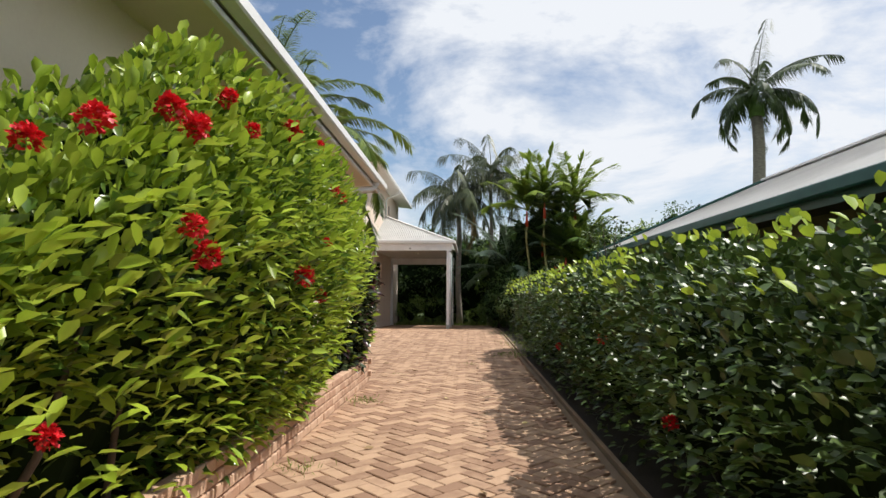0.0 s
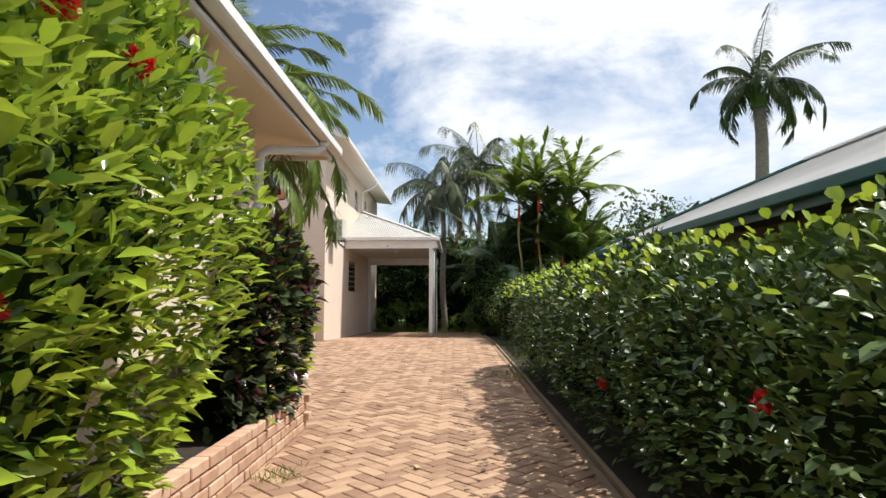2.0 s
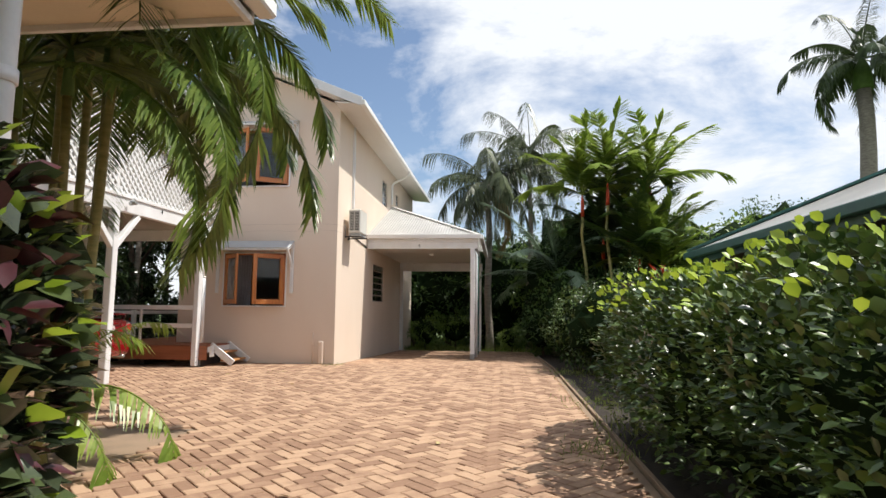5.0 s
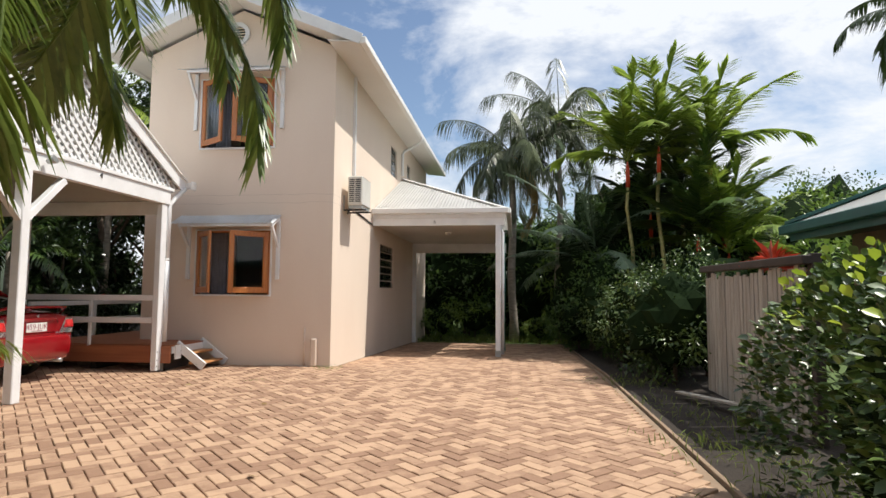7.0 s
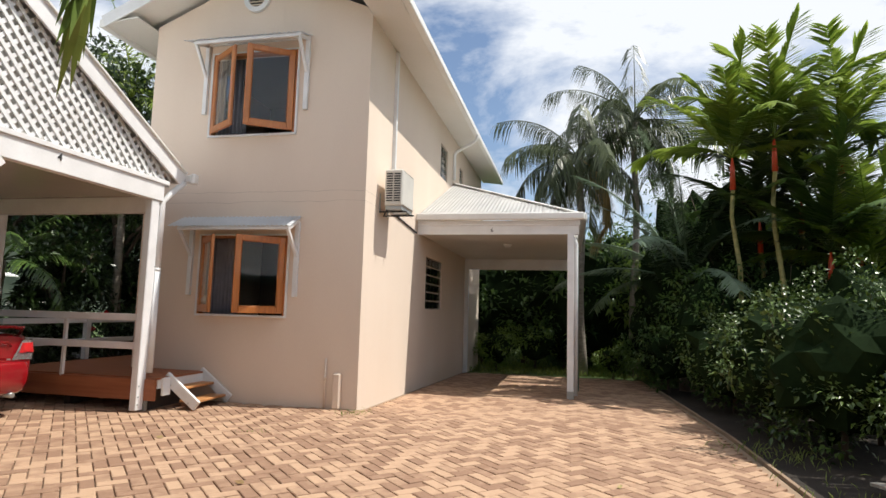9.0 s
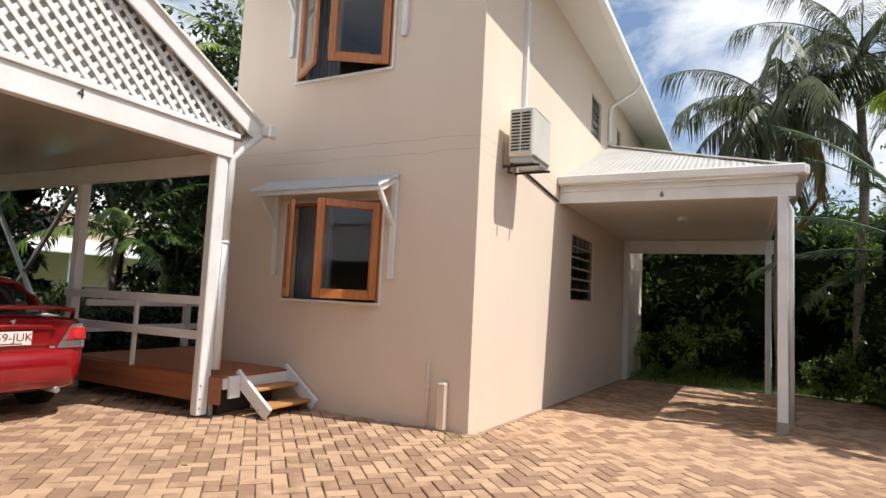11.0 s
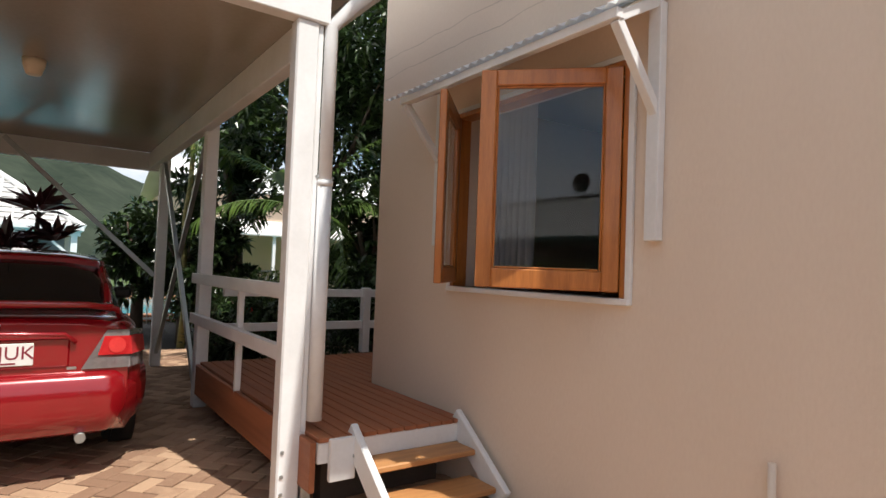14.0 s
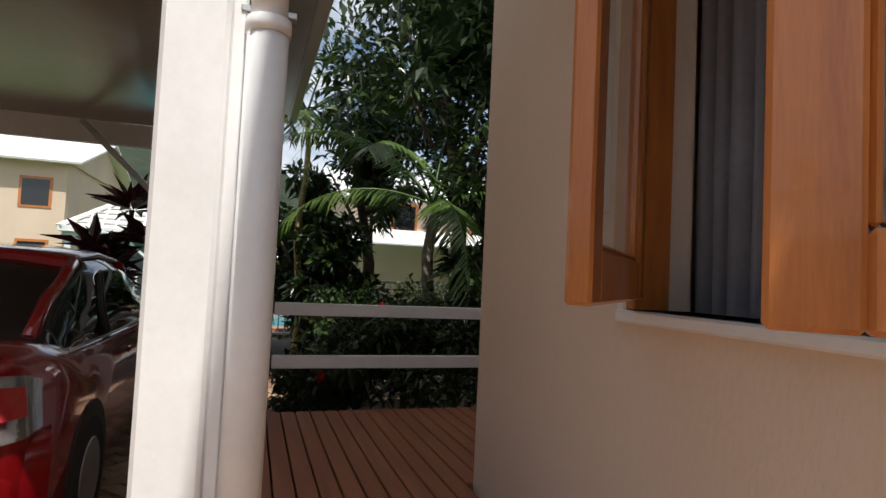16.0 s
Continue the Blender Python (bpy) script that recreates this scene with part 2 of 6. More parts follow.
def solid(faces_pts, thickness, bm=None):
    """A slab: a planar polygon given by its points, thickened downwards along its normal."""
    bm = bm or bmesh.new()
    pts = [Vector(p) for p in faces_pts]
    nrm = (pts[1] - pts[0]).cross(pts[2] - pts[0]).normalized() * thickness
    a, b = [bm.verts.new(p) for p in pts], [bm.verts.new(p - nrm) for p in pts]
    bm.faces.new(a)
    bm.faces.new(b[::-1])
    for i in range(len(pts)):
        j = (i + 1) % len(pts)
        bm.faces.new((a[j], a[i], b[i], b[j]))
    return bm


def wall_with_holes(axis, at, thick, lo, hi, z0, z1, holes, top=None):
    """A wall across `axis` between lo and hi, with rectangular openings (a0, a1, b0, b1) cut through; top(a) gives a sloping head."""
    bm = bmesh.new()
    cuts = sorted({lo, hi, *[h[0] for h in holes], *[h[1] for h in holes]})
    if top:
        cuts = sorted({*cuts, (lo + hi) / 2})
    levels = sorted({z0, z1, *[h[2] for h in holes], *[h[3] for h in holes]})
    for a0, a1 in zip(cuts, cuts[1:]):
        for b0, b1 in zip(levels, levels[1:]):
            if any(h[0] - 1e-6 <= a0 and a1 <= h[1] + 1e-6 and h[2] - 1e-6 <= b0 and b1 <= h[3] + 1e-6 for h in holes):
                continue
            last = top and b1 == levels[-1]
            za, zb = (top(a0), top(a1)) if last else (b1, b1)
            corner = [(a0, b0), (a1, b0), (a1, zb), (a0, za)]
            ring = []
            for off in (0, thick):
                ring.append([bm.verts.new((at + off, a, z) if axis == "x" else (a, at + off, z)) for a, z in corner])
            bm.faces.new(ring[0])
            bm.faces.new(ring[1][::-1])
            for i in range(4):
                j = (i + 1) % 4
                bm.faces.new((ring[0][j], ring[0][i], ring[1][i], ring[1][j]))
    bmesh.ops.remove_doubles(bm, verts=bm.verts, dist=1e-5)
    seen = {}
    for f in bm.faces:
        seen.setdefault(frozenset(v.index for v in f.verts), []).append(f)
    bm.verts.index_update()
    seen = {}
    for f in list(bm.faces):
        seen.setdefault(frozenset(v.index for v in f.verts), []).append(f)
    inner = [f for fs in seen.values() if len(fs) > 1 for f in fs]
    bmesh.ops.delete(bm, geom=inner, context="FACES_ONLY")
    return bm


def corrugated(a, b, c, d, pitch=0.09, depth=0.012, clip=None):
    """A corrugated sheet: eaves run a to b, head runs d to c; ribs run from eaves to head."""
    bm = bmesh.new()
    a, b, c, d = (Vector(p) for p in (a, b, c, d))
    nrm = (b - a).cross(d - a).normalized()
    n = max(2, int((b - a).length / pitch) * 4)
    low, high = [], []
    for i in range(n + 1):
        k = i / n
        wave = nrm * depth * math.sin(k * n / 4 * math.tau)
        low.append(bm.verts.new(a.lerp(b, k) + wave))
        high.append(bm.verts.new(d.lerp(c, k) + wave))
    for i in range(n):
        bm.faces.new((low[i], low[i + 1], high[i + 1], high[i])).smooth = True
    bmesh.ops.solidify(bm, geom=bm.faces[:], thickness=0.003)
    for f in bm.faces:
        f.smooth = False
    return bm


def clipped_sheet(column, n, nrm, depth):
    """A corrugated sheet with parallel ribs; column(k) gives a rib's foot and head for k in 0..1."""
    bm = bmesh.new()
    nrm = Vector(nrm).normalized()
    low, high = [], []
    for i in range(n * 4 + 1):
        foot, head = column(i / (n * 4))
        wave = nrm * depth * math.sin(i / 4 * math.tau + 0.4)
        low.append(bm.verts.new(Vector(foot) + wave))
        high.append(bm.verts.new(Vector(head) + wave))
    for i in range(n * 4):
        bm.faces.new((low[i], low[i + 1], high[i + 1], high[i])).smooth = True
    bmesh.ops.solidify(bm, geom=bm.faces[:], thickness=0.003)
    for f in bm.faces:
        f.smooth = False
    return bm


def ground_z(y):
    return -0.03 * max(0.0, y - 20.0)


# ---- the ground ----
def sheet(name, x0, x1, ys, dz, material, label, category):
    bm = bmesh.new()
    rows = [[bm.verts.new((x, y, ground_z(min(y, 34)) + dz)) for x in (x0, x1)] for y in ys]
    for a, b in zip(rows, rows[1:]):
        bm.faces.new((a[0], a[1], b[1], b[0]))
    return single(name, bm, material, label, category, kind="structure")


sheet("ground", -900, 900, (-900, 20, 34, 900), -0.06, LAWN, "green lawn and garden ground reaching far off", "ground")
driveway = sheet("driveway", -12.6, 1.9, (-6, 20, 28.6), -0.022, SAND, "herringbone driveway of weathered orange clay pavers", "driveway")
sheet("garden_bed", 1.98, 4.2, (-6, 20, 27), -0.03, SOIL, "dark bare soil bed toned for shade under hedge", "soil")
bm = bmesh.new()
for y0, y1 in ((-6, 20), (20, 27)):
    beam((1.94, y0, ground_z(y0) - 0.02), (1.94, y1, ground_z(y1) - 0.02), 0.04, 0.06, bm=bm)
single("kerb", bm, SAND, "low concrete edging strip beside the pavers", "kerb", kind="structure")


# ---- the two-storey house ----
HX0, HX1, HY0, HY1, EAVE = -6.8, -3.0, 20.0, 31.3, 5.95
MID = (HX0 + HX1) / 2
PITCH = 0.43


def gable_top(x):
    return EAVE + 0.08 + PITCH * (HX1 + 0.1 - MID - abs(x - MID)) - 0.0


W1 = (-5.69, -4.21, 1.315, 2.53)
W2 = (-5.69, -4.21, 4.15, 5.50)
single("wall_south", wall_with_holes("y", HY0, 0.2, HX0, HX1, -0.2, EAVE, [W1, W2], top=gable_top), RENDER,
       "peach rendered gable wall of a two-storey house", "wall", kind="structure")
GB1 = (23.85, 25.45, 1.48, 2.60)
GB2 = (24.97, 25.77, 4.62, 5.42)
GB3 = (27.35, 27.9, 5.0, 5.43)
single("wall_east", wall_with_holes("x", HX1 - 0.2, 0.2, HY0 + 0.2, HY1, -0.6, EAVE + 0.1, [GB1, GB2, GB3]), RENDER,
       "peach rendered side wall, sunlit below the eave", "wall", kind="structure")
single("wall_west", box(HX0, HX0 + 0.2, HY0 + 0.2, HY1, -0.6, EAVE + 0.1, 0), RENDER, "peach rendered wall of the two-storey house", "wall", kind="structure")
single("wall_north", box(HX0 + 0.2, HX1 - 0.2, HY1 - 0.2, HY1, -0.6, EAVE + 0.1, 0), RENDER, "peach rendered back wall of the house", "wall", kind="structure")
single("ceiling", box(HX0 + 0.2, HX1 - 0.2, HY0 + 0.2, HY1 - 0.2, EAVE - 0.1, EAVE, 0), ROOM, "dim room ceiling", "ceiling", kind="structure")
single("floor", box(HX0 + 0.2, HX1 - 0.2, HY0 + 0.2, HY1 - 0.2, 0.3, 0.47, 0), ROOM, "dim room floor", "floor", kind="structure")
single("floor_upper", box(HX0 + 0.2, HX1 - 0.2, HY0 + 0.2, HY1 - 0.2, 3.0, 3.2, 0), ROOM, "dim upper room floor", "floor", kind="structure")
single("wall_inner", box(HX0 + 0.2, HX1 - 0.2, HY0 + 3.4, HY0 + 3.5, 0.47, EAVE - 0.1, 0), ROOM, "dim-toned wall inside the room", "wall", kind="structure")

OV, YO, YB = 0.6, HY0 - 0.5, HY1 + 0.4
roof = thing("house_roof", (MID, HY0, EAVE), "low-pitched white metal roof with wide lined eaves", "roof", kind="structure")
RZ = EAVE + 0.06 + PITCH * (HX1 + OV - MID)
for sx, nm in ((1, "east"), (-1, "west")):
    ex = MID + sx * (HX1 + OV - MID)
    a, b, c, d = (ex, YO, EAVE + 0.06), (ex, YB, EAVE + 0.06), (MID, YB, RZ), (MID, YO, RZ)
    part("roof_sheet", solid([a, b, c, d] if sx > 0 else [d, c, b, a], 0.05), SHEET, roof)
    part("soffit", solid([(ex, YO, EAVE - 0.02), (ex, YB, EAVE - 0.02), (MID + sx * (HX1 - MID), YB, EAVE + 0.0 + PITCH * 0.1), (MID + sx * (HX1 - MID), YO, EAVE + PITCH * 0.1)], 0.02), SOFFIT, roof, "cream lined eave")
    part("gutter", box(min(ex, ex + sx * 0.11), max(ex, ex + sx * 0.11), YO - 0.01, YB, EAVE - 0.06, EAVE + 0.07, 0.012), SHEET, roof, "white square gutter")
    part("barge_board", beam((ex + sx * 0.02, YO - 0.015, EAVE + 0.02), (MID, YO - 0.015, RZ - 0.04), 0.03, 0.2), WHITE, roof)
    part("barge_soffit", solid([(ex, YO, EAVE - 0.04), (ex, HY0, EAVE - 0.04), (MID, HY0, RZ - 0.13), (MID, YO, RZ - 0.13)], 0.015), SOFFIT, roof)
part("ridge_cap", beam((MID, YO, RZ + 0.01), (MID, YB, RZ + 0.01), 0.25, 0.04), SHEET, roof)

vent = thing("gable_vent", (-4.98, HY0, 6.41), "round white gable vent with dark louvres", "vent")
bm = bmesh.new()
N = 28
rings = []
for r, y in ((0.23, HY0), (0.23, HY0 - 0.05), (0.15, HY0 - 0.05), (0.15, HY0 - 0.005)):
    rings.append([bm.verts.new((-4.98 + r * math.cos(k * math.tau / N), y, 6.41 + r * math.sin(k * math.tau / N))) for k in range(N)])
for a, b in zip(rings, rings[1:]):
    for k in range(N):
        bm.faces.new((a[k], a[(k + 1) % N], b[(k + 1) % N], b[k]))
part("ring", bm, WHITE, vent)
bm = bmesh.new()
bm.faces.new([bm.verts.new((-4.98 + 0.155 * math.cos(k * math.tau / N), HY0 - 0.004, 6.41 + 0.155 * math.sin(k * math.tau / N))) for k in range(N)])
part("backing", bm, DARK, vent)
for k in range(5):
    z = 6.41 - 0.11 + k * 0.055
    w = math.sqrt(max(0.0, 0.15 ** 2 - (z - 6.41) ** 2))
    part("slat", beam((-4.98 - w, HY0 - 0.025, z), (-4.98 + w, HY0 - 0.025, z), 0.03, 0.012, 0), CREAM, vent)


def sash(win, hinge, angle, w, z0, z1, sign):
    """One casement sash, hinged at x=hinge on the wall face, swung outwards."""
    s = attach(new("sash"), win)
    s["label"] = "varnished orange timber casement, open"
    m = Matrix.Translation((hinge, HY0 - 0.02, 0)) @ Matrix.Rotation(radians(angle) * sign, 4, "Z")

    def bar(name, x0, x1, za, zb, material=TIMBER, t=0.045):
        b = box(min(sign * -x0, sign * -x1), max(sign * -x0, sign * -x1), -t / 2, t / 2, za, zb, 0.006 if material is TIMBER else 0)
        bmesh.ops.transform(b, matrix=m, verts=b.verts)
        return part(name, b, material, s)
    fw = 0.085
    bar("stile", 0, fw, z0, z1)
    bar("stile", w - fw, w, z0, z1)
    bar("rail", fw, w - fw, z1 - fw, z1)
    bar("rail", fw, w - fw, z0, z0 + 0.10)
    for q in ((fw, fw + 0.012, z0 + 0.10, z1 - fw), (w - fw - 0.012, w - fw, z0 + 0.10, z1 - fw), (fw + 0.012, w - fw - 0.012, z1 - fw - 0.012, z1 - fw), (fw + 0.012, w - fw - 0.012, z0 + 0.10, z0 + 0.112)):
        bar("bead", *q, t=0.03)
    pane = bar("pane", fw - 0.005, w - fw + 0.005, z0 + 0.095, z1 - fw + 0.005, GLASS, 0.006)
    pane.visible_shadow = False


def casement(name, o, right, left, label):
    x0, x1, z0, z1 = o
    win = thing(name, ((x0 + x1) / 2, HY0, z0), label, "window", kind="structure")
    for q in ((x0, x0 + 0.035, z0, z1), (x1 - 0.035, x1, z0, z1), (x0 + 0.035, x1 - 0.035, z1 - 0.035, z1)):
        part("frame", box(q[0], q[1], HY0 - 0.02, HY0 + 0.1, q[2], q[3]), TIMBER, win)
    for q in ((x0 - 0.035, x0, z0 - 0.03, z1 + 0.03), (x1, x1 + 0.035, z0 - 0.03, z1 + 0.03), (x0, x1, z1, z1 + 0.03)):
        part("architrave", box(q[0], q[1], HY0 - 0.025, HY0, q[2], q[3]), WHITE, win)
    part("sill", box(x0 - 0.03, x1 + 0.03, HY0 - 0.035, HY0 + 0.2, z0 - 0.035, z0, 0.006), WHITE, win, "white painted sill")
    sash(win, x1 - 0.04, right, 0.725, z0 + 0.03, z1 - 0.04, 1)
    sash(win, x0 + 0.04, left, 0.70, z0 + 0.03, z1 - 0.04, -1)
    return win


casement("window_1", W1, 44, 44, "orange timber casement window with both sashes swung open")
casement("window_2", W2, 33, 33, "upper timber casement window with both sashes swung open")


def curtain(x0, x1, y, z0, z1, seed, label):
    rnd = random.Random(seed)
    bm = bmesh.new()
    n = 60
    rows = []
    for z in (z1, (z0 + z1) / 2, z0):
        rows.append([bm.verts.new((x0 + (x1 - x0) * i / n, y + 0.035 * math.sin(i * 0.95) + 0.012 * math.sin(i * 2.3 + z), z)) for i in range(n + 1)])
    for a, b in zip(rows, rows[1:]):
        for i in range(n):
            bm.faces.new((a[i], a[i + 1], b[i + 1], b[i])).smooth = True
    bmesh.ops.solidify(bm, geom=bm.faces[:], thickness=0.004)
    return single("curtain", bm, CURTAIN, label, "curtain", "window curtains")


curtain(-5.72, -5.15, HY0 + 0.24, 0.475, 2.99, 1, "grey pleated curtain drawn aside in the lower window")
curtain(-5.8, -5.2, HY0 + 0.24, 3.205, 5.84, 3, "grey pleated curtain drawn aside in the upper window")
single("jar", tube([(-5.02, HY0 + 0.12, 1.333), (-5.02, HY0 + 0.12, 1.37), (-5.02, HY0 + 0.12, 1.385), (-5.02, HY0 + 0.12, 1.41)], 0.02, 12, taper=[0.022, 0.022, 0.014, 0.013]), WHITE,
       "small white jar standing on the window sill", "jar")


def awning(x0, x1, ztop, drop, legz, label):
    aw = thing("window_awning", ((x0 + x1) / 2, HY0, ztop), label, "awning", "window awnings")
    out = 0.4
    a, b = (x0 - 0.16, HY0 - out, ztop - drop), (x1 + 0.03, HY0 - out, ztop - drop)
    part("sheet", corrugated(a, b, (x1 + 0.03, HY0 - 0.005, ztop), (x0 - 0.16, HY0 - 0.005, ztop), 0.075, 0.010), ZINC, aw, "corrugated zinc sheet")
    part("batten", beam((x0, HY0 - out + 0.05, ztop - drop - 0.03), (x1, HY0 - out + 0.05, ztop - drop - 0.03), 0.045, 0.05), WHITE, aw)
    part("batten", beam((x0, HY0 - 0.03, ztop - 0.045), (x1, HY0 - 0.03, ztop - 0.045), 0.04, 0.05), WHITE, aw)
    part("lining", solid([(x0 + .02, HY0 - out + 0.08, ztop - drop + 0.0), (x1 - .02, HY0 - out + 0.08, ztop - drop + 0.0), (x1 - .02, HY0 - 0.05, ztop - 0.03), (x0 + .02, HY0 - 0.05, ztop - 0.03)], 0.008), CREAM, aw)
    for x in (x0 + 0.03, x1 - 0.03):
        part("bracket_leg", box(x - 0.035, x + 0.035, HY0 - 0.055, HY0 - 0.002, legz, ztop - 0.08), WHITE, aw)
        part("brace", beam((x, HY0 - 0.03, ztop - 0.62), (x, HY0 - out + 0.06, ztop - drop - 0.05), 0.045, 0.05), WHITE, aw)
        part("rafter", beam((x, HY0 - 0.03, ztop - 0.07), (x, HY0 - out + 0.06, ztop - drop - 0.04), 0.045, 0.05), WHITE, aw)
    return aw


awning(-5.88, -4.02, 2.83, 0.2, 1.6, "corrugated zinc awning on white timber brackets over window")
awning(-5.83, -4.01, 5.72, 0.13, 4.5, "corrugated zinc awning over the upper window")


def glass_blocks(name, o, cols, rows, label):
    y0, y1, z0, z1 = o
    win = thing(name, (HX1, (y0 + y1) / 2, z0), label, "window", kind="structure")
    part("backing", box(HX1 - 0.19, HX1 - 0.17, y0, y1, z0, z1, 0), DARK, win)
    for i in range(cols):
        for j in range(rows):
            a, b = y0 + (y1 - y0) * i / cols, y0 + (y1 - y0) * (i + 1) / cols
            c, d = z0 + (z1 - z0) * j / rows, z0 + (z1 - z0) * (j + 1) / rows
            part("glass_block", box(HX1 - 0.11, HX1 - 0.03, a + 0.012, b - 0.012, c + 0.012, d - 0.012, 0.015), BLOCKGLASS, win)
    for i in range(cols + 1):
        y = y0 + (y1 - y0) * i / cols
        part("joint", box(HX1 - 0.1, HX1 - 0.04, max(y0, y - 0.012), min(y1, y + 0.012), z0, z1, 0), MORTAR, win)
    for j in range(rows + 1):
        z = z0 + (z1 - z0) * j / rows
        part("joint", box(HX1 - 0.1, HX1 - 0.045, y0, y1, max(z0, z - 0.012), min(z1, z + 0.012), 0), MORTAR, win)


glass_blocks("window_3", GB1, 5, 6, "square glass block window in the shaded wall")
glass_blocks("window_4", GB2, 3, 5, "small upper glass block window")
glass_blocks("window_5", GB3, 2, 2, "small upper glass block window")

# air conditioner on the side wall
ac = thing("air_conditioner", (-2.73, 20.86, 3.0), "cream wall-mounted air conditioner with slotted side", "air conditioner")
part("casing", box(-2.88, -2.585, 20.53, 21.19, 3.08, 3.66, 0.018), ACBODY, ac)
for c in range(2):
    for r in range(12):
        x0 = -2.85 + c * 0.125
        part("slot", box(x0, x0 + 0.1, 20.524, 20.534, 3.15 + r * 0.039, 3.17 + r * 0.039, 0), DARK, ac)
for z in (3.1, 3.64):
    part("panel_seam", box(-2.586, -2.582, 20.56, 21.16, z - 0.003, z + 0.003, 0), STEEL, ac)
part("tray", box(-2.87, -2.6, 20.55, 21.17, 3.015, 3.08, 0.008), STEEL, ac)
for y in (20.66, 21.06):
    part("bracket", beam((-3.0, y, 3.002), (-2.54, y, 3.002), 0.03, 0.024), DARK, ac)
    part("wall_plate", box(-3.0, -2.985, y - 0.015, y + 0.015, 2.98, 3.3, 0.003), STEEL, ac)
part("hose", tube([(-2.8, 20.62, 3.1), (-2.86, 20.55, 2.98), (-2.9, 20.6, 2.92), (-2.93, 20.8, 2.95)], 0.014, 8), DARK, ac)
duct = thing("cable_duct", (-2.98, 21.3, 3.85), "white plastic cable duct up the wall", "duct")
part("channel", box(-3.0, -2.94, 21.22, 21.29, 3.6, 5.93), WHITE, duct)
part("branch", beam((-2.985, 21.2, 3.12), (-2.985, 22.95, 2.98), 0.02, 0.03), DARK, duct, "dark cable")


def downpipe(points, r, label, clips=()):
    dp = thing("downpipe", points[-1], label, "downpipe", "downpipes")
    part("pipe", tube(points, r, 12), WHITE, dp)
    for c in clips:
        c = Vector(c)
        part("collar", tube([c - Vector((0, 0, 0.03)), c + Vector((0, 0, 0.03))], r * 1.18, 12), WHITE, dp)
    return dp


downpipe([(-2.3, 26.0, 5.92), (-2.33, 26.05, 5.8), (-2.45, 26.1, 5.72), (-2.9, 26.35, 5.58), (-2.955, 26.4, 5.5), (-2.955, 26.4, 4.85)], 0.04, "white downpipe from eave gutter to lower roof")
wp = thing("wall_pipe", (-3.49, 19.97, 0), "slim peach-painted pipe up the wall foot", "pipe")
part("pipe", tube([(-3.49, 19.97, 0), (-3.49, 19.97, 0.72)], 0.016, 8), RENDER, wp)
part("coupling", tube([(-3.49, 19.97, 0.4), (-3.49, 19.97, 0.47)], 0.021, 8), RENDER, wp)
single("pipe_cover", box(-3.37, -3.24, 19.93, 20.0, 0, 0.52, 0.025), RENDER, "peach-painted cover box at the wall foot", "cover box")

# ---- carport six, against the house ----
CY, CX = 23.1, 0.0
cz = ground_z(CY)
cp = thing("carport", (-1.5, 27, ground_z(27)), "white carport with hipped corrugated roof against house", "carport", "carports")
gx, gy, gz, by = 0.2, 22.98, 3.33, 28.9
jy, jz = 26.6, 4.78


def south_rib(k):
    x = -2.99 + (gx - 0.02 + 2.99) * k
    f = (gx - x) / (gx + 2.99)
    return (x, gy, gz), (x, gy + (jy - gy) * f, gz + (jz - gz) * f)


def east_rib(k):
    y = gy + 0.02 + (by - gy - 0.02) * k
    f = min(1.0, (y - gy) / (jy - gy))
    return (gx, y, gz), (gx - (gx + 2.99) * f, y, gz + (jz - gz) * f)


part("roof_sheet", clipped_sheet(south_rib, 40, (0, -0.37, 0.93), 0.008), SHEET, cp, "white corrugated roof sheet")
part("roof_sheet", clipped_sheet(east_rib, 100, (0.41, 0, 0.91), 0.008), SHEET, cp, "white corrugated roof sheet")
part("hip_cap", beam((gx, gy, gz + 0.02), (-2.99, jy, jz + 0.025), 0.16, 0.025), SHEET, cp)
part("gutter", box(-2.99, gx + 0.05, gy - 0.1, gy + 0.02, gz - 0.1, gz + 0.03, 0.015), SHEET, cp)
part("gutter", box(gx - 0.02, gx + 0.1, gy + 0.02, by, gz - 0.1, gz + 0.03, 0.015), SHEET, cp)
part("front_beam", box(-2.995, gx - 0.05, CY - 0.05, CY + 0.05, gz - 0.37, gz - 0.1, 0.006), WHITE, cp)
part("beam_cap", box(-2.995, gx - 0.03, CY - 0.075, CY + 0.0, gz - 0.2, gz - 0.1, 0.006), WHITE, cp)
part("side_beam", box(CX - 0.06, CX + 0.04, CY + 0.05, by - 0.2, gz - 0.37, gz - 0.1, 0.006), WHITE, cp)
part("back_beam", box(-2.995, CX + 0.1, 28.45, 28.55, 2.68, 2.98, 0.006), WHITE, cp)
part("lining", box(-2.995, CX + 0.02, CY + 0.05, by - 0.2, gz - 0.33, gz - 0.31, 0), SOFFIT, cp, "white ceiling lining")
for x, y in ((CX, CY), (CX, 28.5), (-2.93, 28.5)):
    part("post", box(x - 0.06, x + 0.06, y - 0.06, y + 0.06, ground_z(y) - 0.02, gz - 0.36, 0.008), WHITE, cp)
part("post_bracket", box(CX - 0.065, CX + 0.065, CY - 0.065, CY + 0.065, cz + 0.0, cz + 0.14, 0.004), STEEL, cp)
part("downpipe", tube([(CX + 0.02, CY + 0.1, 2.95), (CX + 0.1, CY + 0.12, 2.8), (CX + 0.1, CY + 0.12, cz + 0.05)], 0.04, 10), WHITE, cp)
part("ceiling_lamp", tube([(-1.4, 25.0, 3.0), (-1.4, 25.0, 2.93)], 0.09, 14, taper=[0.1, 0.07]), WHITE, cp)
bm = bmesh.new()
rows = []
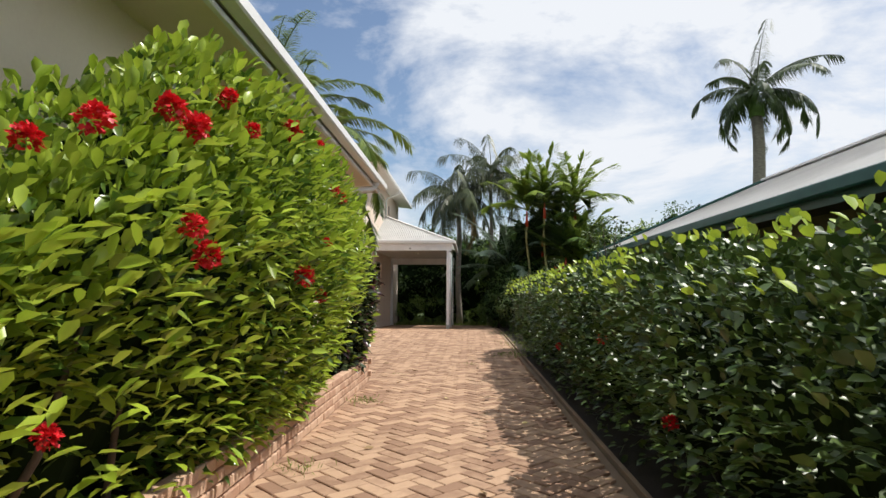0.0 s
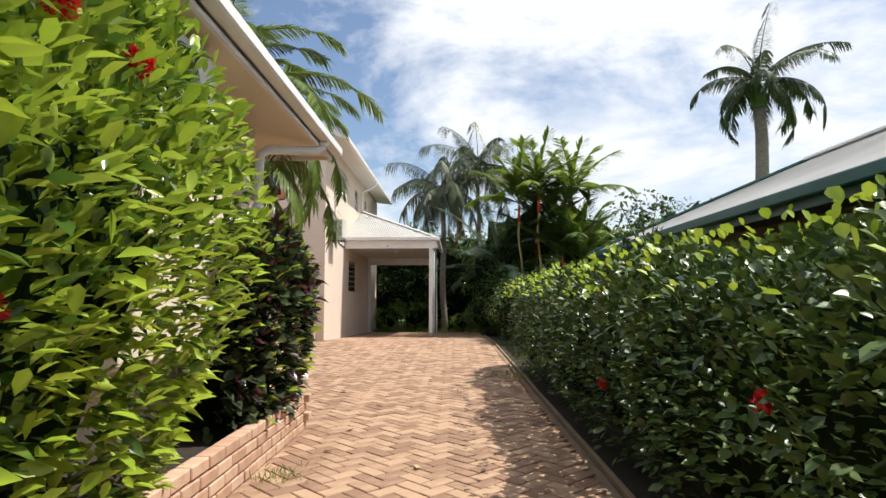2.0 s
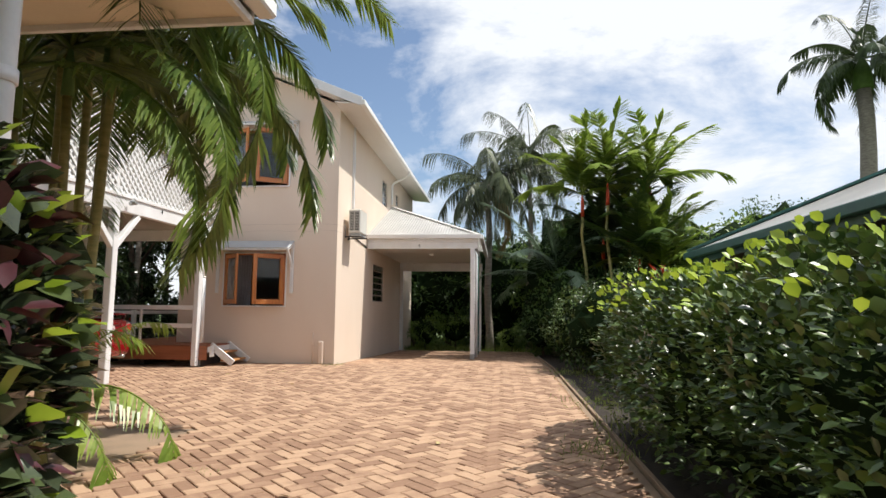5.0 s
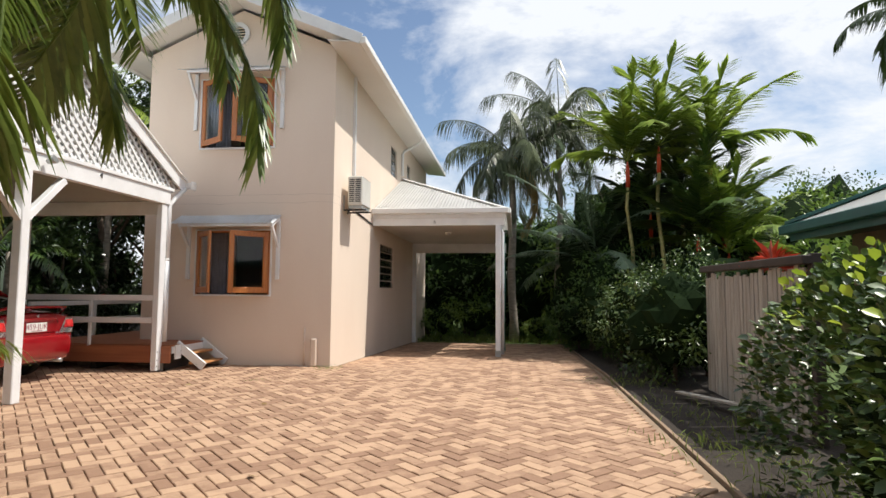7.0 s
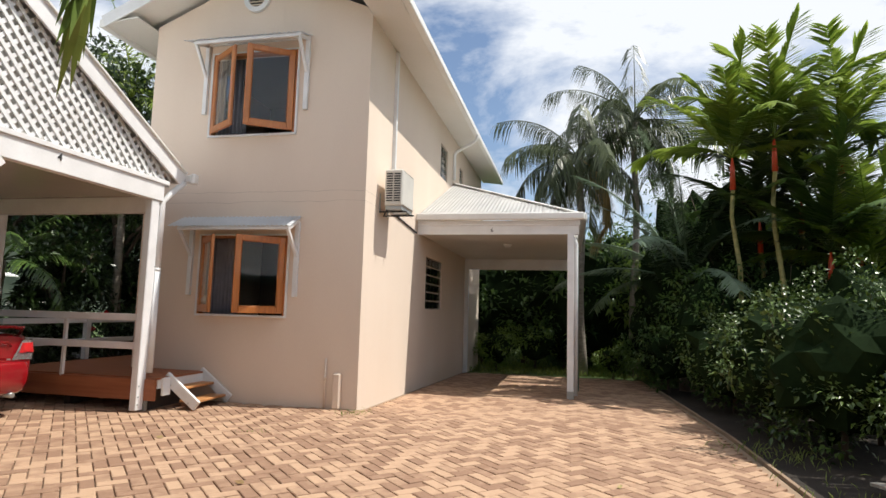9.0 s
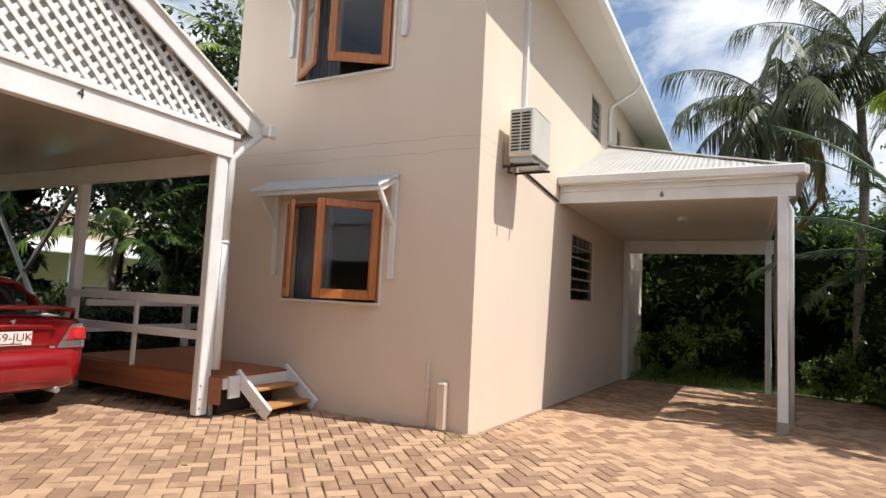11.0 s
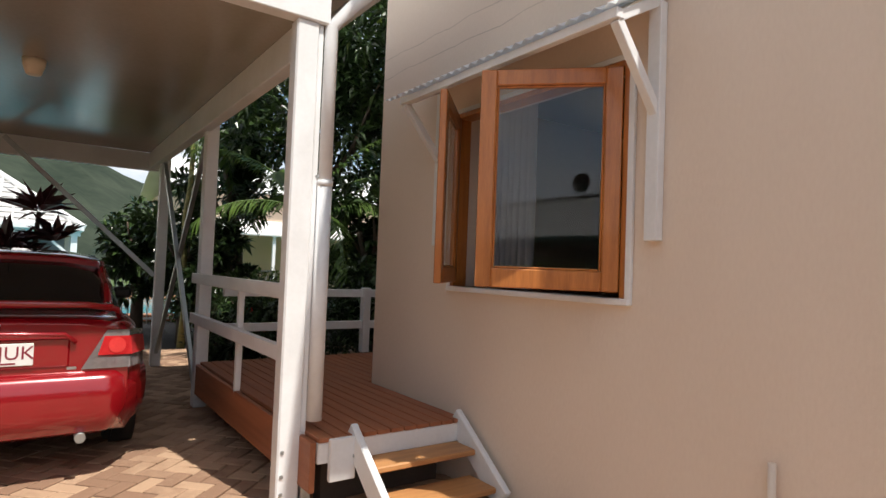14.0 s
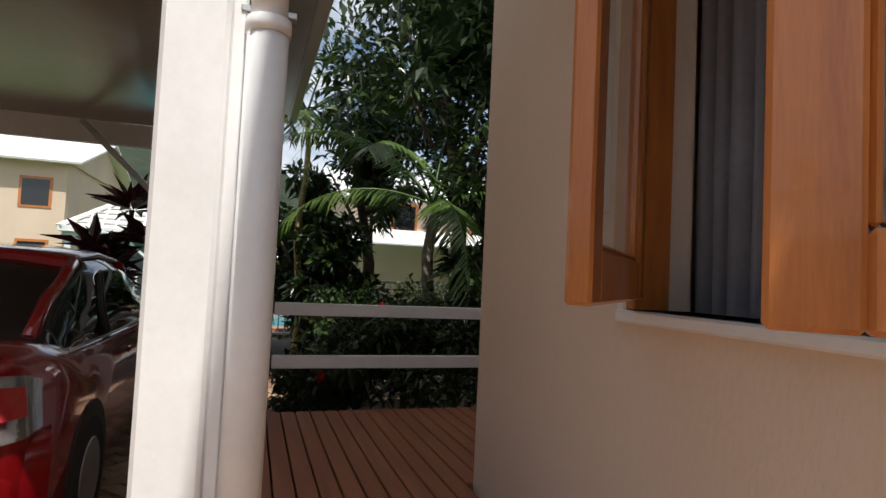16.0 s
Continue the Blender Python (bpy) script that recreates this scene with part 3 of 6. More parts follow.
for i in range(14):
    y = CY + 0.25 + i * 0.06
    rows.append([bm.verts.new((CX + 0.12 + 0.03 * math.sin(i * 1.4) + 0.015 * math.sin(z * 3 + i), y, ground_z(y) + z)) for z in (0.12, 0.9, 1.8, 2.9)])
for a, b in zip(rows, rows[1:]):
    for k in range(3):
        bm.faces.new((a[k], a[k + 1], b[k + 1], b[k])).smooth = True
bmesh.ops.solidify(bm, geom=bm.faces[:], thickness=0.006)
single("shade_cloth", bm, NETTING, "green shade cloth hanging beside the carport post", "shade cloth")


def lettering(name, text, size, m, material, parent=None, extrude=0.003, label=""):
    cu = bpy.data.curves.new(name, "FONT")
    cu.body, cu.size, cu.extrude, cu.align_x, cu.align_y = text, size, extrude, "CENTER", "CENTER"
    tmp = bpy.data.objects.new(name, cu)
    scene.collection.objects.link(tmp)
    me = bpy.data.meshes.new_from_object(tmp.evaluated_get(bpy.context.evaluated_depsgraph_get()))
    bpy.data.objects.remove(tmp)
    me.transform(m)
    me.materials.clear()
    me.materials.append(material)
    ob = new(name, me)
    if parent:
        attach(ob, parent)
    if label:
        ob["label"] = label
    return ob


lettering("house_number", "6", 0.115, pose(-1.50, CY - 0.055, gz - 0.285, 90), INK, cp, label="black number six")

# ---- carport four, gabled, with the lattice ----
GX = -5.67
c4 = thing("carport", (GX, 15.95, 0), "white gabled double carport with lattice front", "carport", "carports")
Y0, YM, Y1, APEX = 13.09, 15.98, 18.89, 5.0
part("front_beam", box(GX - 0.06, GX + 0.05, Y0 - 0.1, Y1 + 0.08, 2.88, 3.12, 0.006), WHITE, c4)
part("beam_cap", box(GX - 0.0, GX + 0.075, Y0 - 0.2, Y1 + 0.15, 3.12, 3.18, 0.006), WHITE, c4)
BX = -11.5
for s in (1, -1):
    ye = YM + s * (Y1 + 0.42 - YM)
    zb = 3.26
    part("barge_board", beam((GX + 0.10, ye, zb - 0.02), (GX + 0.10, YM, APEX - 0.02), 0.035, 0.22), WHITE, c4)
    part("barge_cap", beam((GX + 0.09, ye, zb + 0.1), (GX + 0.09, YM, APEX + 0.1), 0.12, 0.03), SHEET, c4)
    pts = [(GX + 0.12, ye, zb + 0.06), (GX + 0.12, YM, APEX + 0.06), (BX - 0.3, YM, APEX + 0.06), (BX - 0.3, ye, zb + 0.06)]
    part("roof_sheet", solid(pts if s > 0 else pts[::-1], 0.04), SHEET, c4)
    part("gutter", box(BX - 0.3, GX + 0.2, min(ye, ye + s * 0.1), max(ye, ye + s * 0.1), zb - 0.03, zb + 0.08, 0.012), SHEET, c4)
part("gutter_end", box(GX + 0.2, GX + 0.27, Y1 + 0.4, Y1 + 0.53, 3.2, 3.36, 0.02), SHEET, c4)
part("mullion", box(GX - 0.02, GX + 0.03, YM - 0.035, YM + 0.035, 3.18, APEX - 0.15), WHITE, c4)
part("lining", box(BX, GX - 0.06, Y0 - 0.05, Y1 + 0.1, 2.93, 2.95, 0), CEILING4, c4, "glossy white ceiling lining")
for y in (Y0, Y1):
    part("side_beam", box(BX, GX - 0.06, y - 0.05, y + 0.05, 2.7, 2.93, 0.006), WHITE, c4)
part("back_beam", box(BX - 0.1, BX, Y0 - 0.1, Y1 + 0.08, 2.68, 2.93, 0.006), WHITE, c4)
part("back_gable", solid([(BX - 0.05, Y0 - 0.3, 3.0), (BX - 0.05, Y1 + 0.3, 3.0), (BX - 0.05, YM, APEX - 0.1)], 0.03), WHITE, c4)
part("post", box(GX - 0.08, GX + 0.03, Y1 - 0.118, Y1 + 0.02, 0.02, 2.88, 0.01), WHITE, c4)
part("post", box(GX - 0.06, GX + 0.015, Y1 + 0.02, Y1 + 0.055, 0.2, 2.88, 0.006), WHITE, c4)
for z in (0.1, 0.2, 0.34):
    part("bolt", tube([(GX + 0.03, Y1 - 0.09, z), (GX + 0.038, Y1 - 0.09, z)], 0.011, 8), STEEL, c4)
part("post_foot", box(GX - 0.05, GX + 0.04, Y1 + 0.03, Y1 + 0.09, 0.0, 0.2, 0.004), STEEL, c4)
part("downpipe", tube([(GX + 0.12, Y1 + 0.4, 3.22), (GX + 0.06, Y1 + 0.22, 3.03), (GX + 0.02, Y1 + 0.1, 2.88), (GX + 0.02, Y1 + 0.1, 1.9)], 0.041, 14), WHITE, c4, "white round downpipe")
part("downpipe", tube([(GX + 0.02, Y1 + 0.1, 1.92), (GX + 0.02, Y1 + 0.1, 0.5)], 0.046, 14), WHITE, c4, "white round downpipe")
part("collar", tube([(GX + 0.02, Y1 + 0.1, 1.9), (GX + 0.02, Y1 + 0.1, 1.935)], 0.0495, 16), WHITE, c4)
part("pipe_clip", box(GX - 0.03, GX + 0.02, Y1 + 0.04, Y1 + 0.16, 1.95, 1.965, 0.002), STEEL, c4)
for y in (Y0 + 0.05, YM):
    part("post", box(GX - 0.07, GX + 0.06, y - 0.065, y + 0.065, 0.0, 2.88, 0.01), WHITE, c4)
    for s in (1, -1):
        part("brace", beam((GX, y + s * 0.03, 2.26), (GX, y + s * 0.62, 2.86), 0.09, 0.09), WHITE, c4)
for x in (-8.4, -10.9):
    part("post", box(x - 0.06, x + 0.06, 18.9, 19.02, 0.0, 2.9, 0.008), WHITE, c4)
    part("post", box(x - 0.06, x + 0.06, Y0 - 0.06, Y0 + 0.06, 0.0, 2.9, 0.008), WHITE, c4)
for p, q in (((-10.95, 18.9, 1.2), (-11.2, 17.2, 2.85)), ((-10.9, 18.96, 0.15), (-8.46, 18.96, 2.8)), ((-8.46, 18.93, 0.2), (-10.85, 18.93, 2.8))):
    part("brace", beam(p, q, 0.045, 0.06), STEEL, c4)
for name, dz, w in (("ceiling_lamp", 0.0, 0.07),):
    part(name, tube([(-7.85, 17.5, 2.93), (-7.85, 17.5, 2.88), (-7.85, 17.5, 2.81)], w, 16, taper=[0.08, 0.075, 0.05]), CREAM, c4)
part("backing_board", solid([(GX - 0.04, Y0 - 0.3, 3.13), (GX - 0.04, Y1 + 0.3, 3.13), (GX - 0.04, YM, APEX - 0.08)], 0.02), GREYBOARD, c4)
# lattice: two layers of crossing strips, trimmed to the gable triangle
for layer, sgn in ((0, 1), (1, -1)):
    k = -2.0
    while k < 4.9:
        pts = []
        for i in range(241):
            y = Y0 - 0.3 + (Y1 - Y0 + 0.6) * i / 240
            z = 3.18 + sgn * (y - YM) + k - 1.0
            if 3.18 <= z <= zb + (APEX - zb) * (1 - abs(y - YM) / (Y1 + 0.42 - YM)) - 0.1:
                pts.append((y, z))
        if len(pts) > 4:
            part("lattice_strip", beam((GX + 0.015 + layer * 0.012, *pts[0]), (GX + 0.015 + layer * 0.012, *pts[-1]), 0.044, 0.01, 0, up=(1, 0, 0)), WHITE, c4)
        k += 0.15
part("flood_lamp", tube([(GX + 0.1, YM + 0.22, 3.02), (GX + 0.2, YM + 0.24, 3.06)], 0.05, 12, taper=[0.03, 0.06]), STEEL, c4)
lettering("house_number", "4", 0.125, pose(GX + 0.056, 17.24, 3.05, 90, 0, 90), INK, c4, label="black number four")

# deck, rails and steps beside the house
deck = thing("deck", (-7.2, 19.6, 0), "low stained timber deck between carport and house", "deck")
for x0, x1, ya, yb in ((-8.3, -5.45, 18.94, 19.985), (-8.3, -6.83, 19.98, 24.0)):
    y = ya
    while y + 0.085 <= yb + 0.01:
        part("deck_board", box(x0, x1, y, y + 0.086, 0.42, 0.445, 0.003), DECKING, deck)
        y += 0.0945
part("fascia", box(-8.3, -5.47, 18.9, 18.935, 0.14, 0.425), DECKING, deck)
part("fascia", box(-5.49, -5.455, 18.94, 19.98, 0.3, 0.418), WHITE, deck)
part("trim_board", box(-5.455, -5.42, 19.0, 19.16, 0.2, 0.44), WHITE, deck)
for x in (-8.2, -7.0, -5.7):
    part("bearer", box(x - 0.05, x + 0.05, 19.05, 19.9, -0.02, 0.415, 0), DARKWOOD, deck)
rail = thing("deck_rail", (-7.2, 19.1, 0.47), "white two-rail timber balustrade on the deck", "balustrade", "deck rails")
for z in (1.205, 0.82):
    part("rail", box(-8.42, GX - 0.08, 18.845, 18.9, z, z + 0.095), WHITE, rail)
part("baluster", box(-7.03, -6.985, 18.9, 18.945, 0.4, 1.26), WHITE, rail)
rail2 = thing("deck_rail", (-8.4, 21.5, 0.47), "white two-rail timber balustrade on the deck", "balustrade", "deck rails")
for z in (1.075, 0.715):
    part("rail", box(-8.44, -8.38, 19.15, 24.0, z, z + 0.085), WHITE, rail2)
for y in (20.75, 23.9):
    part("post", box(-8.44, -8.35, y - 0.045, y + 0.045, 0.44, 1.18), WHITE, rail2)
steps = thing("deck_steps", (-5.25, 19.55, 0), "two oiled timber treads between white stringers", "steps")
for y in (19.17, 19.99 - 0.05):
    part("stringer", beam((-5.52, y, 0.445), (-5.0, y, 0.06), 0.045, 0.15, 0.008), WHITE, steps)
for x, z in ((-5.42, 0.33), (-5.12, 0.1)):
    part("bolt", tube([(x, 19.147, z), (x, 19.14, z)], 0.01, 8), STEEL, steps)
for x, z in ((-5.38, 0.3), (-5.17, 0.13)):
    part("tread", box(x - 0.13, x + 0.13, 19.195, 19.915, z - 0.035, z, 0.006), TREAD, steps)


# ---- the front house with its porch roof ----
FX = -1.35
single("wall_front_house", box(FX - 0.2, FX, -6, 8.08, -0.1, 3.05, 0.01), CREAM, "cream rendered wall of the front house", "wall", kind="structure")
single("wall_porch", box(-7.0, FX - 0.2, 7.88, 8.08, -0.1, 3.05, 0), CREAM, "cream rendered end wall under the porch", "wall", kind="structure")
porch = thing("porch_roof", (-1.0, 9.5, 3.0), "cream lined porch roof with white gutter", "roof", kind="structure")
part("lining", box(-7.0, -0.72, -6, 10.2, 3.03, 3.05, 0), CREAM, porch, "cream eave lining")
part("fascia", box(-0.76, -0.72, -6, 10.2, 2.99, 3.16, 0.004), WHITE, porch)
part("end_fascia", box(-7.0, -0.72, 10.2, 10.24, 2.99, 3.16, 0.004), WHITE, porch)
part("gutter", box(-0.72, -0.60, -6, 10.3, 3.05, 3.16, 0.015), SHEET, porch, "white square gutter")
part("roof_sheet", solid([(-0.64, -6, 3.17), (-0.64, 10.3, 3.17), (-4.2, 10.3, 4.35), (-4.2, -6, 4.35)], 0.05), SHEET, porch)
part("roof_sheet", solid([(-4.2, -6, 4.35), (-4.2, 10.3, 4.35), (-7.8, 10.3, 3.17), (-7.8, -6, 3.17)], 0.05), SHEET, porch)
part("gable_infill", solid([(-0.8, 10.22, 3.12), (-7.0, 10.22, 3.12), (-4.2, 10.22, 4.25)], 0.03), WHITE, porch)
part("beam", box(-7.0, -1.28, 8.82, 9.02, 2.78, 3.03, 0.006), CREAM, porch)
part("post", box(FX - 0.08, FX + 0.03, 8.82, 9.02, 0.0, 2.78, 0.01), CREAM, porch)
downpipe([(-0.68, 9.6, 3.08), (-0.70, 9.6, 2.99), (-0.76, 9.56, 2.94), (-1.16, 9.12, 2.84), (-1.23, 9.07, 2.78), (-1.245, 9.07, 2.66), (-1.245, 9.07, 0.1)], 0.05, "white round downpipe on the porch post", [(-1.245, 9.07, 2.2), (-0.69, 9.6, 3.02)])
cab = thing("meter_cabinet", (-1.1, 6.3, 0.87), "large cream wall cabinet with small louvre", "cabinet")
part("body", box(FX, -0.92, 5.6, 7.38, 0.87, 2.08, 0.012), CREAM, cab)
part("door", box(-0.925, -0.905, 5.65, 6.8, 0.9, 2.05, 0.005), CREAM, cab)
for k in range(4):
    part("louvre", box(-0.922, -0.912, 6.95, 7.2, 1.86 + k * 0.022, 1.872 + k * 0.022, 0), WHITE, cab)
ac2 = thing("air_conditioner", (-1.0, 6.4, 2.28), "white outdoor air conditioner with round fan grille", "air conditioner")
part("casing", box(-1.2, -0.87, 6.2, 7.06, 2.31, 2.93, 0.02), ACBODY, ac2)
for r in range(1, 9):
    part("grille_ring", tube([(-0.862, 6.57 + 0.028 * r * math.cos(a * math.tau / 24), 2.62 + 0.028 * r * math.sin(a * math.tau / 24)) for a in range(25)], 0.004, 4), WHITE, ac2)
part("fan_opening", tube([(-0.872, 6.57, 2.62), (-0.866, 6.57, 2.62)], 0.24, 24), DARK, ac2)
part("shelf", box(FX, -0.85, 6.15, 7.08, 2.26, 2.30, 0.004), WHITE, ac2)

# brick edged planter under the shrubs
planter = thing("planter", (-0.75, 5, 0), "low pale brick planter wall around shrubs", "planter")
part("soil", box(FX, -0.72, -2, 8.62, 0.0, 0.24, 0), SOIL, planter)
part("backing", box(-0.71, -0.64, -2.0, 8.74, 0.0, 0.29, 0), MORTAR, planter)
part("backing", box(FX, -0.71, 8.65, 8.72, 0.0, 0.29, 0), MORTAR, planter)


# ---- greenery ----
rng = np.random.default_rng(7)
LEAF_BRIGHT = mat("sunlit_shrub_leaf", (0.42, 0.53, 0.062), (0.065, 0.13, 0.018), 0.28, scale=1.5, fine=30, island=0.7, transmit=0.32)
LEAF_DARK = mat("dark_shrub_leaf", (0.085, 0.115, 0.045), (0.03, 0.038, 0.022), 0.25, scale=1.5, fine=30, island=0.5, transmit=0.12)
# Young-leaf lime; on the flowering shrub and hedge it also stands for sunlit leaves.
LEAF_LIME = mat("lime_new_and_sunlit_leaf", (0.46, 0.58, 0.06), (0.27, 0.40, 0.03), 0.35, scale=1.5, fine=30, island=0.4, transmit=0.3)
LEAF_HEDGE = mat("hedge_leaf", (0.115, 0.18, 0.036), (0.022, 0.05, 0.011), 0.36, scale=1.2, fine=30, island=0.5, transmit=0.12)
LEAF_DECK = mat("dark_glossy_tree_leaf", (0.055, 0.095, 0.025), (0.014, 0.03, 0.009), 0.3, scale=0.8, fine=20, island=0.5, transmit=0.1)
LEAF_TREE = mat("tree_leaf", (0.12, 0.21, 0.045), (0.04, 0.09, 0.022), 0.4, scale=0.6, fine=20, island=0.5, transmit=0.28)
LEAF_YOUNG = mat("pale_tree_leaf", (0.24, 0.34, 0.06), (0.10, 0.18, 0.03), 0.4, scale=0.6, fine=20, island=0.5, transmit=0.25)
FROND = mat("palm_leaflet", (0.12, 0.19, 0.04), (0.04, 0.085, 0.018), 0.35, scale=0.8, fine=20, island=0.4, transmit=0.2)
FROND_LIGHT = mat("bright_palm_leaflet", (0.36, 0.45, 0.08), (0.16, 0.25, 0.04), 0.35, scale=0.8, fine=20, island=0.4, transmit=0.4)
FROND_BLUE = mat("silver_palm_leaflet", (0.20, 0.27, 0.18), (0.09, 0.14, 0.08), 0.4, scale=0.8, fine=20, island=0.4, transmit=0.15)
FROND_OLIVE = mat("olive_palm_leaflet", (0.125, 0.15, 0.065), (0.045, 0.062, 0.025), 0.4, scale=0.8, fine=20, island=0.4, transmit=0.15)
FROND_ROYAL = mat("dark_palm_leaflet", (0.085, 0.125, 0.04), (0.03, 0.05, 0.016), 0.35, scale=0.8, fine=20, island=0.4, transmit=0.12)
FROND_CANE = mat("golden_palm_leaflet", (0.22, 0.29, 0.06), (0.075, 0.13, 0.028), 0.33, scale=0.8, fine=20, island=0.4, transmit=0.33)
FROND_DRY = mat("dry_palm_leaflet", (0.42, 0.28, 0.10), (0.22, 0.15, 0.05), 0.6, scale=0.8, fine=20, island=0.4, transmit=0.2)
TRUNK = mat("grey_palm_trunk", (0.34, 0.30, 0.25), (0.17, 0.14, 0.11), 0.9, scale=5, fine=40, bump=0.5, stretch=(1, 1, 4))
CANE = mat("yellow_palm_cane", (0.40, 0.33, 0.13), (0.2, 0.2, 0.06), 0.6, scale=5, fine=30, bump=0.2, stretch=(1, 1, 4))
SHAFT_RED = mat("red_crownshaft", (0.60, 0.07, 0.02), (0.40, 0.04, 0.015), 0.4)
SHAFT_GREEN = mat("green_crownshaft", (0.12, 0.20, 0.05), (0.07, 0.12, 0.03), 0.75)
PETAL = mat("red_petal", (0.80, 0.02, 0.03), (0.55, 0.01, 0.02), 0.5, scale=4, fine=30, island=0.4, transmit=0.2)
CORDY = mat("dark_red_leaf", (0.09, 0.02, 0.025), (0.04, 0.012, 0.015), 0.35, island=0.4)
BROM = mat("red_bromeliad_leaf", (0.55, 0.06, 0.03), (0.28, 0.05, 0.02), 0.4, island=0.5, transmit=0.15)
BARK = mat("brown_bark", (0.14, 0.10, 0.075), (0.07, 0.05, 0.035), 0.9, scale=6, fine=40, bump=0.6)
# Near-black filler colour: the shade deep inside foliage, not a leaf tone.
CORE = mat("painted_inner_shade", (0.016, 0.03, 0.01), (0.007, 0.014, 0.005), 0.95, scale=3, fine=20, bump=0.6, spec=0.05)
GRASSB = mat("grass_blade", (0.32, 0.38, 0.09), (0.14, 0.20, 0.04), 0.6, island=0.5, transmit=0.2)
LITTER = mat("fallen_leaf", (0.45, 0.36, 0.16), (0.25, 0.15, 0.06), 0.7, per_object=0.6)


def unit(v):
    return v / np.maximum(np.linalg.norm(v, axis=-1, keepdims=True), 1e-9)


def leaf_mesh(name, base, way, length, material, ratio=0.42, fold=0.18, droop=0.25, oval=False):
    """Many pointed, folded leaves, four triangles each, or eight for oval ones."""
    n = len(base)
    way = unit(way)
    side = unit(np.cross(way, np.array([0, 0, 1.0]) + rng.normal(0, 0.35, (n, 3))))
    nor = np.cross(side, way)
    L = np.broadcast_to(np.asarray(length, float), (n,))[:, None]
    down = np.array([0, 0, -1.0])
    if oval:
        st = []
        for s, w, d in ((0.28, 0.42, 0.02), (0.64, 0.46, 0.10)):
            c = base + way * L * s + down * L * droop * d * 4
            st += [c - nor * L * fold * 0.2, c + side * L * ratio * w + nor * L * fold * 0.25, c - side * L * ratio * w + nor * L * fold * 0.25]
        tip = base + way * L * 0.97 + down * L * droop
        verts = np.stack([base, *st, tip], 1).reshape(-1, 3)
        tri = np.array([[0, 1, 2], [0, 3, 1], [2, 1, 4], [2, 4, 5], [1, 3, 6], [1, 6, 4], [5, 4, 7], [4, 6, 7]])
        faces = (tri[None] + (np.arange(n) * 8)[:, None, None]).reshape(-1, 3)
        me = bpy.data.meshes.new(name)
        me.from_pydata(verts.tolist(), [], faces.tolist())
        me.polygons.foreach_set("use_smooth", np.ones(len(faces), dtype=bool))
        me.materials.append(material)
        return me
    mid = base + way * L * 0.45 - nor * L * fold * 0.25
    tip = base + way * L + down * L * droop
    a = base + way * L * 0.42 + side * L * ratio * 0.5 + nor * L * fold * 0.35
    b = base + way * L * 0.42 - side * L * ratio * 0.5 + nor * L * fold * 0.35
    verts = np.stack([base, a, mid, b, tip], 1).reshape(-1, 3)
    tri = np.array([[0, 2, 1], [0, 3, 2], [1, 2, 4], [2, 3, 4]])
    faces = (tri[None] + (np.arange(n) * 5)[:, None, None]).reshape(-1, 3)
    me = bpy.data.meshes.new(name)
    me.from_pydata(verts.tolist(), [], faces.tolist())
    me.materials.append(material)
    return me


def in_ball(n):
    v = rng.normal(size=(n, 3))
    return unit(v)


def lumps(centre, size, count, seed):
    """Clump centres inside an ellipsoid, for crowns with an uneven outline."""
    r = np.random.default_rng(seed)
    v = unit(r.normal(size=(count, 3))) * (r.random((count, 1)) ** 0.45)
    return np.array(centre) + v * np.array(size)


def crown(name, clumps, radius, per, length, material, up=0.25, ratio=0.42, droop=0.25):
    """Leaves round each clump centre, pointing outwards."""
    c = np.repeat(clumps, per, 0)
    d = in_ball(len(c))
    r = radius * rng.random((len(c), 1)) ** 0.5 * (0.7 + 0.6 * rng.random((len(c), 1)))
    way = d + np.array([0, 0, up]) + rng.normal(0, 0.45, d.shape)
    return leaf_mesh(name, c + d * r * np.array([1, 1, 0.8]), way, length * (0.6 + 0.7 * rng.random(len(c))), material, ratio, 0.18, droop)


def hedge_points(n, x0, x1, y0, y1, z1, bulge, seed, depth=0.28, low=0.05, power=3.0, tuck=0.0, rise=None):
    """Points and outward ways on the shell of a clipped, rounded and bumpy hedge."""
    r = np.random.default_rng(seed)
    y = y0 + (y1 - y0) * r.random(n)
    a = r.random(n) * math.pi
    cx, hx = (x0 + x1) / 2, (x1 - x0) / 2
    ca, sa = np.cos(a), np.sin(a)
    s = (np.abs(ca) ** power + np.abs(sa) ** power) ** (-1 / power)
    end = np.minimum(1.0, np.minimum(y - y0, y1 - y) / 0.55) ** 0.5
    bump = 1 + bulge * (np.sin(y * 2.3 + a * 3 + seed) + np.sin(y * 5.1 - a * 5 + 2 * seed) * 0.6 + np.sin(y * 11 + a * 9) * 0.35)
    k = (1 - depth * r.random(n) ** 1.8) * bump
    x = cx + hx * ca * s * k * (0.55 + 0.45 * end)
    z = low + (z1 - low) * np.clip(sa * s * k, 0, None) * (0.75 + 0.25 * end)
    if rise:
        z = low + (z - low) * np.clip(rise[0] + (1 - rise[0]) * (y - rise[1]) / (rise[2] - rise[1]), rise[0], 1.0)
    x = x - tuck * np.clip(1 - z / 1.5, 0, 1)
    way = np.stack([ca, np.zeros(n), sa * 0.8], 1)
    way[:, 1] = np.where(y - y0 < 0.5, -0.6, np.where(y1 - y < 0.5, 0.6, 0))
    way = unit(way) + r.normal(0, 0.5, (n, 3)) + np.array([0, 0, 0.15])
    return np.stack([x, y, z], 1), way


